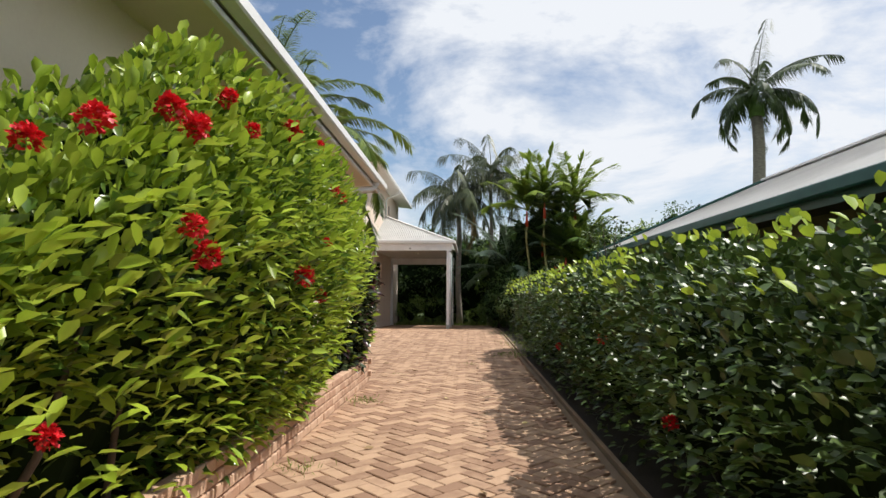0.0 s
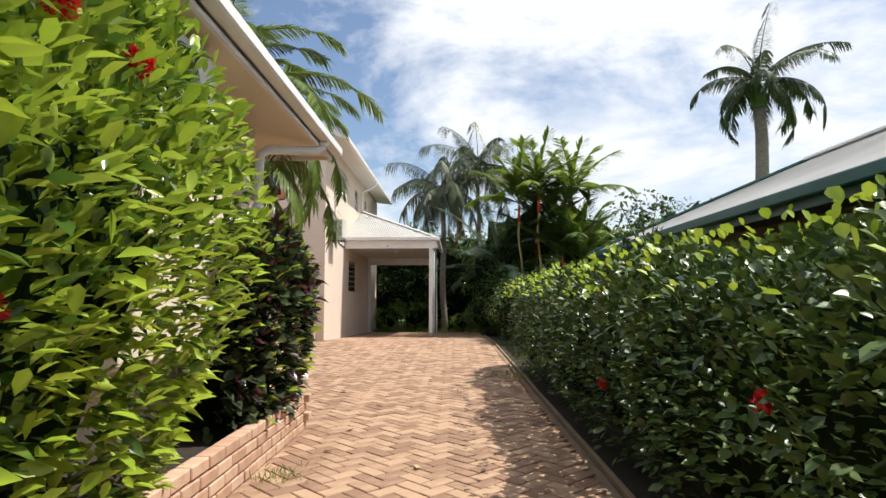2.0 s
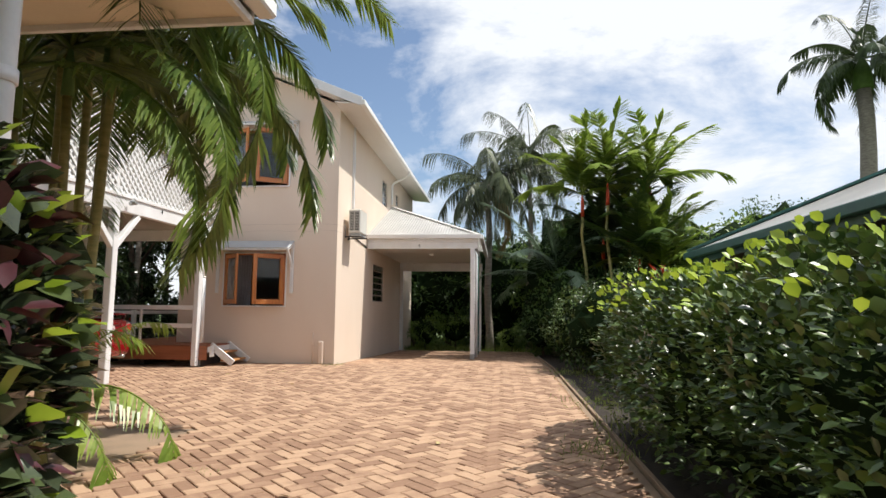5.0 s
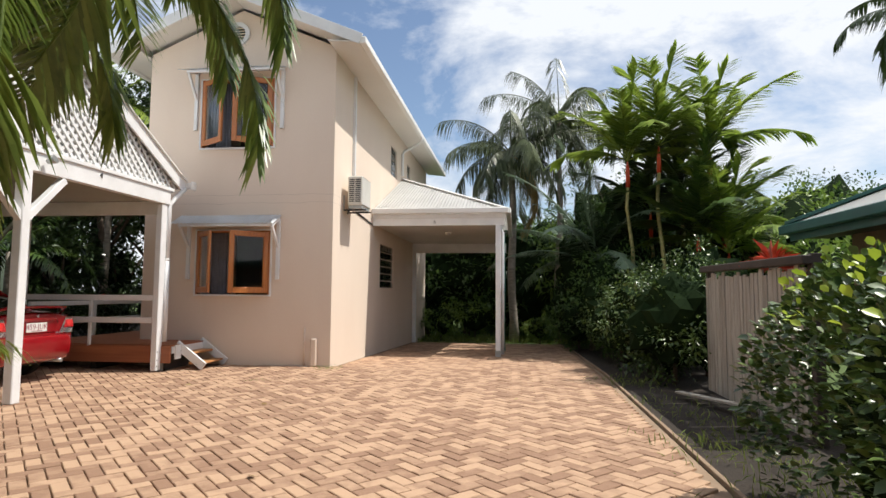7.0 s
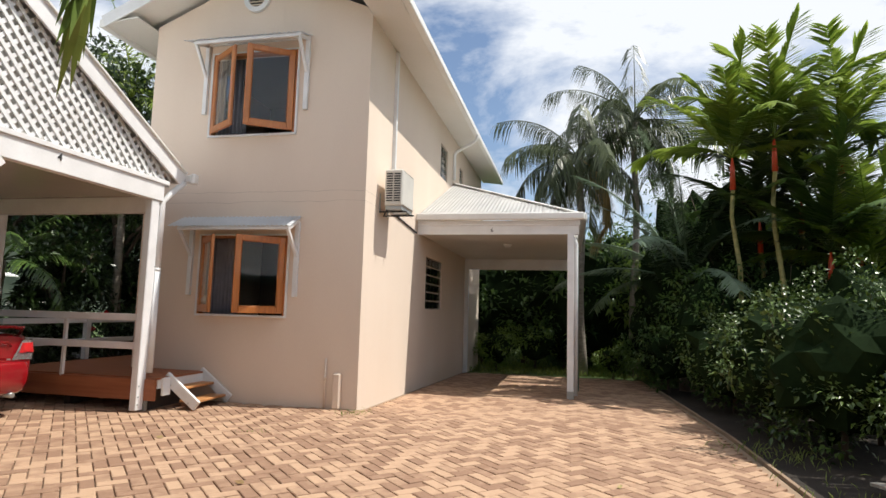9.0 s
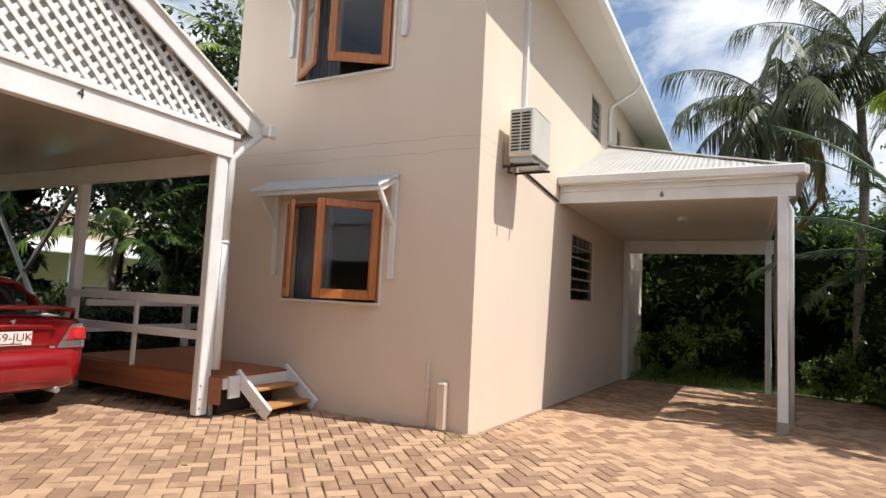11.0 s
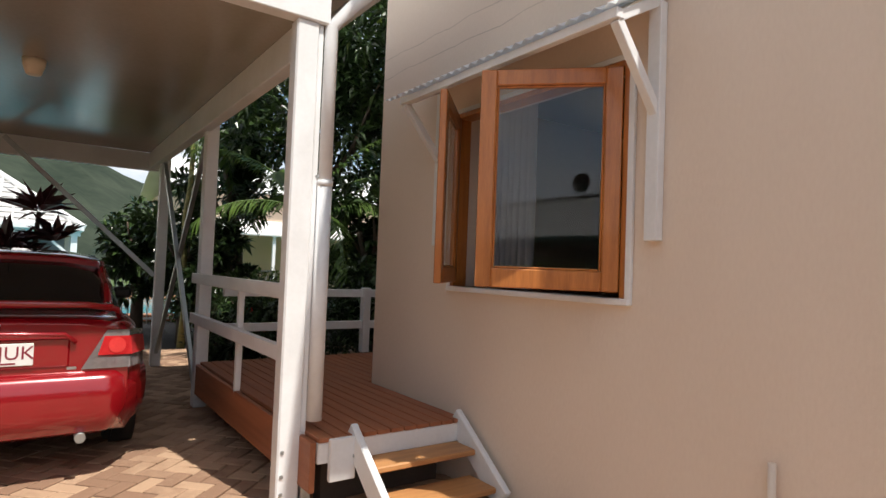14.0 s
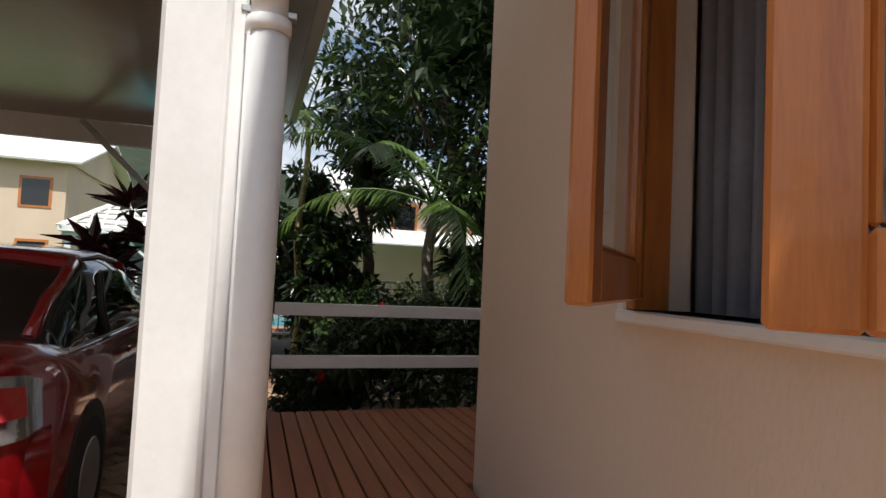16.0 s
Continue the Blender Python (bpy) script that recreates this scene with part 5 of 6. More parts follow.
part("gutter", box(NX - 0.1, NX + 0.03, NY0, NY1 + 0.1, NZ - 0.14, NZ + 0.0, 0.015), GREENTRIM, nb, "dark green gutter")
part("gutter", box(NX + 0.03, 12.2, NY1, NY1 + 0.12, NZ - 0.14, NZ, 0.015), GREENTRIM, nb, "dark green gutter")
part("fascia", box(NX + 0.03, NX + 0.06, NY0, NY1, NZ - 0.24, NZ - 0.03, 0), GREENTRIM, nb)
part("soffit", box(NX + 0.06, 5.2, NY0, NY1, NZ - 0.2, NZ - 0.18, 0), DARKWOOD, nb)

# dish on the neighbour's ridge
dish = thing("satellite_dish", (8.1, 8.2, 4.05), "dark grey satellite dish on the neighbouring roof", "dish")
part("mast", tube([(8.1, 8.2, 3.95), (8.1, 8.2, 4.5)], 0.025, 8), STEEL, dish)
bm = bmesh.new()
rings = []
for r, d in ((0.02, 0.0), (0.17, 0.02), (0.33, 0.08), (0.42, 0.13)):
    rings.append([bm.verts.new((8.02 - d, 8.2 + r * math.cos(k * math.tau / 20), 4.55 + r * 0.8 * math.sin(k * math.tau / 20))) for k in range(20)])
for a, b in zip(rings, rings[1:]):
    for k in range(20):
        bm.faces.new((a[k], a[(k + 1) % 20], b[(k + 1) % 20], b[k])).smooth = True
bmesh.ops.solidify(bm, geom=bm.faces[:], thickness=0.01)
part("reflector", bm, DARK, dish)
part("feed_arm", tube([(8.0, 8.2, 4.2), (7.5, 8.2, 4.45)], 0.014, 6), STEEL, dish)
brom = thing("bromeliad", (3.45, 16.9, 1.3), "red-leaved bromeliad rising behind the fence", "plant")
part("stem", tube([(3.45, 16.9, 0), (3.45, 16.9, 1.72)], 0.05, 8), BARK, brom)
d = unit(rng.normal(size=(60, 3)) * np.array([1, 1, 0.5]) + np.array([0, 0, 0.6]))
part("leaves", leaf_mesh("leaves", np.array([3.45, 16.9, 1.72]) + d * 0.06, d, rng.uniform(0.22, 0.42, 60), BROM, 0.2, 0.2, 0.2), BROM, brom)
bin_ = thing("wheelie_bin", (3.2, 24.6, ground_z(24.6)), "dark wheelie bin with a yellow lid", "bin")
gz0 = ground_z(24.6)
b = bmesh.new()
bmesh.ops.create_cone(b, cap_ends=True, segments=4, radius1=0.34, radius2=0.41, depth=0.95, matrix=Matrix.Translation((3.2, 24.6, gz0 + 0.5)) @ Matrix.Rotation(math.pi / 4, 4, "Z"))
bmesh.ops.bevel(b, geom=b.edges[:], offset=0.03, segments=2, affect="EDGES")
part("body", b, BINGREEN, bin_)
part("lid", beam((3.2, 24.28, gz0 + 1.0), (3.2, 24.92, gz0 + 1.05), 0.6, 0.07, 0.02), YELLOW, bin_, "yellow lid")
for x in (2.95, 3.45):
    part("wheel", tube([(x - 0.03, 24.9, gz0 + 0.1), (x + 0.03, 24.9, gz0 + 0.1)], 0.1, 14), RUBBER, bin_)

rear = thing("rear_fence", (0, 41, -0.4), "low white post and rail fence far back", "fence")
for z in (0.1, 0.45):
    part("rail", box(-1, 6, 40.9, 40.95, z, z + 0.1), WHITE, rear)
for x in (-0.8, 1.2, 3.2, 5.2):
    part("post", box(x - 0.05, x + 0.05, 40.95, 41.05, -0.5, 0.65), WHITE, rear)

# ---- the red car ----
car = thing("car", (-8.95, 17.42, 0), "red four-door sedan with rear spoiler parked in carport", "car")
CYM, REAR, LEN = 17.42, -6.7, 4.5


def loft(stations, profile, name, material, parent, close=True, label=""):
    """Skin through cross-sections; profile(s) gives half-section points (half width, height) from bottom to top."""
    bm = bmesh.new()
    rows = []
    for s in stations:
        half = profile(s)
        pts = [(-w, z) for w, z in half] + [(w, z) for w, z in reversed(half)]
        rows.append([bm.verts.new((REAR - s, CYM + w, z)) for w, z in pts])
    n = len(rows[0])
    for a, b2 in zip(rows, rows[1:]):
        for k in range(n if close else n - 1):
            bm.faces.new((a[k], a[(k + 1) % n], b2[(k + 1) % n], b2[k])).smooth = True
    bm.faces.new(rows[0])
    bm.faces.new(rows[-1][::-1])
    bmesh.ops.remove_doubles(bm, verts=bm.verts, dist=0.0005)
    return part(name, bm, material, parent, label)


def interp(s, table):
    for (a, va), (b2, vb) in zip(table, table[1:]):
        if s <= b2:
            k = (s - a) / (b2 - a)
            k = k * k * (3 - 2 * k)
            return va + (vb - va) * k
    return table[-1][1]


def body_profile(s):
    w = interp(s, [(0, 0.70), (0.18, 0.80), (0.7, 0.845), (2.5, 0.845), (3.8, 0.82), (4.3, 0.72), (4.5, 0.58)])
    top = interp(s, [(0, 0.99), (0.06, 1.03), (0.45, 1.05), (0.9, 0.99), (2.8, 0.97), (3.4, 0.95), (4.2, 0.78), (4.5, 0.60)])
    low = interp(s, [(0, 0.36), (0.15, 0.27), (0.6, 0.2), (3.9, 0.2), (4.5, 0.25)])
    return [(w * 0.90, low), (w * 0.985, low + 0.12), (w, low + 0.3), (w * 0.995, top - 0.22), (w * 0.955, top - 0.1), (w * 0.88, top - 0.03), (w * 0.6, top), (w * 0.01, top + 0.012)]


loft([0, 0.03, 0.08, 0.16, 0.3, 0.45, 0.6, 0.8, 1.0, 1.4, 1.9, 2.4, 2.8, 3.1, 3.5, 3.9, 4.2, 4.38, 4.46, 4.5], body_profile, "body", CARRED, car)


def cabin_profile(s, grow=0.0, cut=None):
    top = interp(s, [(0.62, 1.02), (0.95, 1.24), (1.4, 1.42), (1.9, 1.455), (2.4, 1.42), (2.8, 1.25), (3.3, 0.98)])
    w = interp(s, [(0.62, 0.62), (1.4, 0.60), (2.4, 0.60), (3.3, 0.62)])
    base = 0.93
    k = (top - base) / 0.5
    return [(0.76, base), (0.76 - 0.05 * k + grow, base + (top - base) * 0.35), (w + 0.08 + 0.0 * k + grow, base + (top - base) * 0.75), (w + 0.0 + grow, base + (top - base) * 0.93 + grow), (w * 0.6, top + grow), (w * 0.01, top + 0.01 + grow)]


loft([0.62, 0.75, 0.95, 1.15, 1.4, 1.6, 1.9, 2.2, 2.4, 2.6, 2.8, 3.05, 3.3], cabin_profile, "window_glass", CARGLASS, car, label="dark tinted windows")


def roof_profile(s):
    q = cabin_profile(s, 0.006)
    low = q[3]
    return [(low[0] * 0.9, low[1] - 0.03), (low[0] + 0.012, low[1] - 0.015), (low[0] + 0.004, low[1] + 0.012), (low[0] * 0.62, q[4][1] + 0.004), (0.004, q[5][1] + 0.004)]


loft([1.28, 1.4, 1.6, 1.9, 2.2, 2.4, 2.5], roof_profile, "roof", CARRED, car)
for sd in (-1, 1):
    for sa, sb in ((0.66, 1.32), (2.48, 3.2)):
        pts = []
        for i in range(7):
            s = sa + (sb - sa) * i / 6
            q = cabin_profile(s, 0.004)
            pts.append((REAR - s, CYM + sd * (q[3][0] + 0.012), q[3][1] - 0.012))
        part("pillar", tube(pts, 0.035, 6), CARRED, car)
    for s in (1.55, 1.62):
        q = cabin_profile(s, 0.0)
        part("door_pillar", tube([(REAR - s, CYM + sd * (q[0][0] + 0.0), q[0][1]), (REAR - s - 0.02, CYM + sd * (q[1][0] + 0.003), q[1][1]), (REAR - s - 0.03, CYM + sd * (q[2][0] + 0.003), q[2][1])], 0.018, 6), DARK, car)
    part("window_trim", tube([(REAR - 0.8, CYM + sd * 0.775, 0.955), (REAR - 1.8, CYM + sd * 0.782, 0.95), (REAR - 3.0, CYM + sd * 0.775, 0.955)], 0.008, 6), STEEL, car)
    mir = part("mirror", box(REAR - 2.86, REAR - 2.72, CYM + sd * 0.95 - 0.09, CYM + sd * 0.95 + 0.09, 0.99, 1.11, 0.03), DARK, car, "dark wing mirror")
    part("mirror_arm", beam((REAR - 2.8, CYM + sd * 0.78, 0.99), (REAR - 2.8, CYM + sd * 0.9, 1.02), 0.06, 0.05), DARK, mir)
    part("door_handle", beam((REAR - 1.75, CYM + sd * 0.85, 0.83), (REAR - 1.93, CYM + sd * 0.85, 0.83), 0.02, 0.03, 0.006), CARRED, car)
    part("door_handle", beam((REAR - 2.72, CYM + sd * 0.85, 0.81), (REAR - 2.9, CYM + sd * 0.85, 0.81), 0.02, 0.03, 0.006), CARRED, car)
    # wheels in dark arches
    for s in (0.95, 3.55):
        part("wheel_arch", tube([(REAR - s, CYM + sd * 0.70, 0.33), (REAR - s, CYM + sd * 0.85, 0.33)], 0.355, 24), DARK, car)
        wh = part("wheel", tube([(REAR - s, CYM + sd * 0.66, 0.31), (REAR - s, CYM + sd * 0.67, 0.31), (REAR - s, CYM + sd * 0.83, 0.31), (REAR - s, CYM + sd * 0.856, 0.31)], 0.31, 26, taper=[0.28, 0.31, 0.31, 0.285]), RUBBER, car)
        part("rim", tube([(REAR - s, CYM + sd * 0.85, 0.31), (REAR - s, CYM + sd * 0.862, 0.31)], 0.2, 20, taper=[0.2, 0.18]), STEEL, wh, "silver rim")
    # tail light: red upper lens over a clear band, wrapped round the corner
    for za, zb, ya, m, proud in ((0.71, 0.955, 0.42, LIGHTCLEAR, 0.0), (0.795, 0.915, 0.5, LIGHTRED, 0.007)):
        bm = bmesh.new()
        lo, hi = [], []
        plan = [(0.0, ya + (0.66 - ya) * i / 4) for i in range(5)]
        for s in (0.0, 0.03, 0.08, 0.16, 0.24, 0.32)[:6 if m is LIGHTCLEAR else 4]:
            plan.append((s, body_profile(s)[3][0]))
        for s, yy in plan:
            lo.append(bm.verts.new((REAR - s + 0.016 + proud, CYM + sd * (yy + 0.016 + proud), za + 0.05 * max(0.0, s - 0.1))))
            slant = (0.05 if m is LIGHTRED else 0.15) * max(0.0, (0.66 - yy) / (0.66 - ya)) if s == 0 else 0.0
            hi.append(bm.verts.new((REAR - s + 0.010 + proud, CYM + sd * (yy + slant + proud), zb - 0.25 * max(0.0, s - 0.12))))
        for i in range(len(plan) - 1):
            bm.faces.new((lo[i], lo[i + 1], hi[i + 1], hi[i])).smooth = True
        bmesh.ops.solidify(bm, geom=bm.faces[:], thickness=0.012)
        tl = part("tail_light", bm, m, car, "red tail light lens" if m is LIGHTRED else "clear reversing lens")
        if m is LIGHTRED:
            part("lamp_ring", tube([(REAR + 0.0, CYM + sd * 0.63, 0.857), (REAR + 0.027, CYM + sd * 0.63, 0.857)], 0.05, 20), LIGHTRED, tl)
# rear bumper, boot details
bm = bmesh.new()
rows = []
for z, out, w in ((0.27, -0.25, 0.66), (0.295, -0.02, 0.76), (0.33, 0.05, 0.80), (0.44, 0.08, 0.825), (0.56, 0.085, 0.83), (0.65, 0.065, 0.825), (0.69, 0.03, 0.81), (0.705, -0.06, 0.78)):
    row = []
    for i in range(41):
        k = -1 + 2 * i / 40
        row.append(bm.verts.new((REAR + out - 2.6 * max(0.0, abs(k) - 0.72) ** 1.5, CYM + w * k + math.copysign(0.028 * abs(k) ** 3, k), z)))
    rows.append(row)
for a, b2 in zip(rows, rows[1:]):
    for i in range(40):
        bm.faces.new((a[i], a[i + 1], b2[i + 1], b2[i])).smooth = True
part("rear_bumper", bm, CARRED, car, "red rear bumper")
part("boot_recess", box(REAR - 0.02, REAR + 0.012, CYM - 0.38, CYM + 0.38, 0.72, 0.92, 0.02), CARRED, car)
part("boot_lip", tube([(REAR + 0.02, CYM - 0.40, 0.88), (REAR + 0.035, CYM - 0.34, 0.935), (REAR + 0.04, CYM, 0.945), (REAR + 0.035, CYM + 0.34, 0.935), (REAR + 0.02, CYM + 0.40, 0.88)], 0.014, 8), CARRED, car)
pl = part("number_plate", box(REAR + 0.014, REAR + 0.026, CYM - 0.186, CYM + 0.186, 0.752, 0.886, 0.003), PLATE, car, "white plate with maroon characters")
lettering("plate_lettering", "459-JUK", 0.112, pose(REAR + 0.027, CYM, 0.826, 90, 0, 90), MAROON, pl, 0.001)
part("plate_strip", box(REAR + 0.0255, REAR + 0.0275, CYM - 0.1, CYM + 0.1, 0.762, 0.772, 0), MAROON, pl)
part("badge", tube([(REAR + 0.03, CYM, 0.985), (REAR + 0.036, CYM, 0.985)], 0.028, 3), STEEL, car, "plain chrome badge")
part("model_mark", box(REAR + 0.024, REAR + 0.028, CYM + 0.36, CYM + 0.41, 0.715, 0.732, 0), STEEL, car)
sp = part("spoiler", tube([(REAR - 0.16, CYM - 0.66, 1.02), (REAR - 0.08, CYM - 0.62, 1.085), (REAR - 0.02, CYM - 0.45, 1.115), (REAR + 0.0, CYM, 1.125), (REAR - 0.02, CYM + 0.45, 1.115), (REAR - 0.08, CYM + 0.62, 1.085), (REAR - 0.16, CYM + 0.66, 1.02)], 0.022, 10), CARRED, car, "red boot spoiler")
part("spoiler_wing", beam((REAR - 0.08, CYM - 0.6, 1.108), (REAR - 0.08, CYM + 0.6, 1.108), 0.16, 0.024, 0.01), CARRED, sp)
part("exhaust", tube([(REAR + 0.07, CYM + 0.45, 0.29), (REAR - 0.3, CYM + 0.45, 0.29)], 0.03, 12), STEEL, car)
part("underside", box(REAR - 4.3, REAR - 0.5, CYM - 0.7, CYM + 0.7, 0.2, 0.3, 0), DARK, car)
part("antenna", tube([(REAR - 1.45, CYM, 1.44), (REAR - 1.3, CYM, 1.62)], 0.004, 5), DARK, car)

# ---- pool, pavilion and gardens beyond the carport ----
pool = thing("pool", (-20, 20, 0), "turquoise swimming pool with terracotta coping", "pool")
part("water", box(-23.5, -17.5, 16, 26, 0.02, 0.1, 0), POOLWATER, pool)
part("coping", box(-17.5, -17.0, 15.5, 26.5, 0.0, 0.14), TILE, pool)
part("coping", box(-24.0, -23.5, 15.5, 26.5, 0.0, 0.34), TILE, pool)
pf = thing("pool_fence", (-15.5, 18, 0), "white tubular pool fence", "fence")
for z in (0.18, 1.22):
    part("rail", box(-15.53, -15.47, 11, 27, z, z + 0.04), WHITE, pf)
i = 0
y = 11.0
while y < 27:
    part("picket", tube([(-15.5, y, 0.1), (-15.5, y, 1.24)], 0.011, 6), WHITE, pf)
    y += 0.115
pv = thing("pavilion", (-24.5, 16.35, 0), "open pavilion with white tiled hip roof", "pavilion")
PE, PA, PS, PN, PW, PX, PY = 2.25, 3.98, 14.0, 18.7, -26.9, -24.55, 16.35
for x in (-22.45, -26.7):
    for y in (PS + 0.2, PY, PN - 0.2):
        part("post", box(x - 0.08, x + 0.08, y - 0.08, y + 0.08, 0, PE - 0.1), WHITE, pv)
part("beam", box(-22.56, -22.34, PS + 0.05, PN - 0.05, PE - 0.25, PE - 0.02), WHITE, pv)
corners = [(-22.2, PS), (-22.2, PN), (PW, PN), (PW, PS)]
for k in range(4):
    (ax, ay), (bx, by2) = corners[k], corners[(k + 1) % 4]
    part("roof_face", solid([(ax, ay, PE), (bx, by2, PE), (PX, PY, PA)], 0.04), ROOFTILE, pv, "pale tiled roof face")
    part("hip_cap", beam((ax, ay, PE + 0.04), (PX, PY, PA + 0.04), 0.22, 0.08), SHEET, pv)
    part("fascia", beam((ax, ay, PE - 0.02), (bx, by2, PE - 0.02), 0.06, 0.16), WHITE, pv)
for i in range(1, 11):
    k = i / 11
    x = -22.2 + (PX + 22.2) * k
    z = PE + (PA - PE) * k + 0.035
    part("tile_course", beam((x, PS + (PY - PS) * k, z), (x, PN + (PY - PN) * k, z), 0.05, 0.03, 0), SHEET, pv)
for i in range(1, 14):
    y = PS + (PN - PS) * i / 14
    k = 1 - abs(y - PY) / (PN - PY)
    part("tile_rib", beam((-22.2, y, PE + 0.03), (-22.2 + (PX + 22.2) * k, y, PE + (PA - PE) * k + 0.03), 0.05, 0.03, 0), SHEET, pv)
part("back_wall", box(PW + 0.1, PW + 0.3, PS + 0.3, PN - 0.3, 0, PE - 0.1), mat("blue_grey_wall", (0.30, 0.34, 0.42), (0.22, 0.26, 0.33), 0.8), pv)
for y in (PS + 0.2, PY, PN - 0.2):
    for sgn in (-1, 1):
        if PS < y + sgn * 0.8 < PN:
            part("brace", beam((-22.45, y, 1.35), (-22.45, y + sgn * 0.75, 2.02), 0.07, 0.07), WHITE, pv)


def block(name, x0, x1, y0, y1, h, label, windows):
    hs = thing(name, ((x0 + x1) / 2, (y0 + y1) / 2, 0), label, "house", "far houses")
    part("wall", box(x0, x1, y0, y1, 0, h, 0), WALLB, hs)
    xm, o = (x0 + x1) / 2, 0.6
    part("roof", solid([(x1 + o, y0 - o, h - 0.1), (x1 + o, y1 + o, h - 0.1), (xm, y1 + o, h + 1.7), (xm, y0 - o, h + 1.7)], 0.08), SHEET, hs)
    part("roof", solid([(xm, y0 - o, h + 1.7), (xm, y1 + o, h + 1.7), (x0 - o, y1 + o, h - 0.1), (x0 - o, y0 - o, h - 0.1)], 0.08), SHEET, hs)
    part("gable", solid([(x0, y1, h - 0.1), (x1, y1, h - 0.1), (xm, y1, h + 1.6)], 0.1), WALLB, hs)
    for yy, z in windows:
        w = part("window", box(x1 - 0.02, x1 + 0.03, yy - 0.55, yy + 0.55, z, z + 1.2), TIMBER, hs)
        part("pane", box(x1 + 0.02, x1 + 0.04, yy - 0.45, yy + 0.45, z + 0.1, z + 1.1, 0), CARGLASS, w)
    return hs


block("far_house", -40, -30.0, 1.0, 12.0, 5.2, "two-storey peach house with white roof beyond pool", [(11.0, 3.3), (11.0, 0.9), (7.0, 3.3)])
villa = block("far_house", -36, -28, 22.5, 34, 4.6, "peach house with a white roof behind the trees", [(25.0, 3.2), (28.5, 3.2)])
part("verandah_roof", solid([(-25.0, 22.0, 2.55), (-25.0, 34.0, 2.55), (-28.02, 34.0, 3.3), (-28.02, 22.0, 3.3)], 0.06), SHEET, villa, "white verandah roof")
for y in (22.4, 25.4, 28.4, 31.4):
    part("verandah_post", box(-25.3, -25.18, y - 0.06, y + 0.06, 0, 2.52), WHITE, villa)

bed = single("garden_bed_west", solid([(-17.0, 8, -0.028), (-12.62, 8, -0.028), (-12.62, 34, -0.028), (-17.0, 34, -0.028)], 0.03), SOIL, "dark shaded garden soil beyond the carport", "soil", kind="structure")

# cordyline by the car
for i, (x, y, h) in enumerate(((-11.95, 17.55, 2.0), (-11.8, 17.2, 1.5), (-12.2, 17.1, 1.3))):
    cd = thing("cordyline", (x, y, 0), "dark red-leaved cordyline on a thin stem", "plant", "cordylines")
    part("stem", tube([(x, y, -0.1), (x + 0.05, y, h * 0.6), (x, y + 0.05, h)], 0.03, 7), BARK, cd)
    c = np.repeat(np.array([[x, y + 0.05, h], [x + 0.02, y + 0.25, h * 0.8], [x, y - 0.2, h * 0.7]]), 26, 0)
    d = unit(rng.normal(size=(78, 3)) * np.array([1, 1, 0.5]) + np.array([0, 0, 0.75]))
    part("leaves", leaf_mesh("leaves", c + d * 0.03, d, rng.uniform(0.32, 0.58, 78), CORDY, 0.27, 0.15, 0.15), CORDY, cd)

# shaded trees and shrubs west of the deck
k = 0
for x, y, h, s, n, m in ((-11.6, 21.6, 7.0, 1.9, 120, 0), (-10.4, 23.6, 7.5, 2.1, 130, 0), (-13.0, 24.2, 7.5, 2.3, 120, 1), (-9.6, 26.5, 7.5, 2.3, 120, 0), (-14.2, 20.9, 5.2, 1.3, 60, 0), (-12.0, 28, 7.5, 2.6, 110, 0), (-14.4, 26, 7, 2.6, 110, 0), (-15.5, 29.5, 7, 3.0, 110, 0), (-12.5, 32, 7, 3.0, 110, 0), (-10.2, 21.9, 3.0, 0.8, 50, 0), (-10.6, 24.4, 3.2, 1.1, 60, 0), (-13.2, 19.75, 2.9, 0.6, 40, 0), (-12.2, 20.0, 2.2, 0.5, 36, 0), (-14.6, 9.5, 5.5, 2.2, 110, 0), (-14.6, 19.2, 2.5, 0.65, 50, 0)):
    tree((x, y, 0), h, s, "dark tropical tree shading the deck", n, 60, 0.19, (LEAF_DECK, LEAF_TREE)[m], 200 + k, 0.1, base=0.36 if h > 4 else 0.15, group="deck trees", dense=0.34)
    k += 1
for x, y, h, s, m in ((-9.6, 20.4, 1.35, 0.7, 0), (-9.7, 21.6, 1.55, 0.8, 0), (-9.5, 22.9, 1.5, 0.8, 0), (-10.9, 20.1, 1.3, 0.65, 0), (-11.4, 22.6, 1.7, 0.9, 0), (-13.8, 20.3, 1.3, 0.7, 1), (-14.2, 22.0, 1.4, 0.8, 1), (-14.0, 12.4, 1.6, 1.0, 0), (-13.6, 14.2, 1.2, 0.8, 1), (-9.8, 19.7, 0.8, 0.5, 0), (-9.4, 24.4, 1.8, 0.9, 0)):
    sh = tree((x, y, 0), h, s, "shaded garden shrub beyond the deck rail", 60, 44, 0.10, (LEAF_DECK, LEAF_YOUNG)[m], 230 + k, 0.03, "garden_shrub", 0.0, "garden shrubs", dense=0.45)
    if m == 0 and k % 2 == 0:
        for j in range(2):
            flower_head(sh, (x + s * 0.9, y + 0.3 * j - 0.1, h * (0.6 + 0.2 * j)), 0.045, 500 + k * 3 + j)
    k += 1
palm((-10.6, 20.9, 0), 2.2, "dark shaded palm with wide drooping fronds", 10, 2.1, 0.45, 46, 0.08, (0.1, 1.2), (1.1, 1.6), FROND, TRUNK, None, 0.3, 71, hang=0.5, width=0.03)
palm((-9.9, 23.0, 0), 5.6, "bright green palm rising behind the carport roof", 11, 2.4, 0.5, 44, 0.09, (0.0, 1.3), (0.9, 1.5), FROND_LIGHT, TRUNK, SHAFT_GREEN, 0.6, 72, hang=0.4, width=0.035)
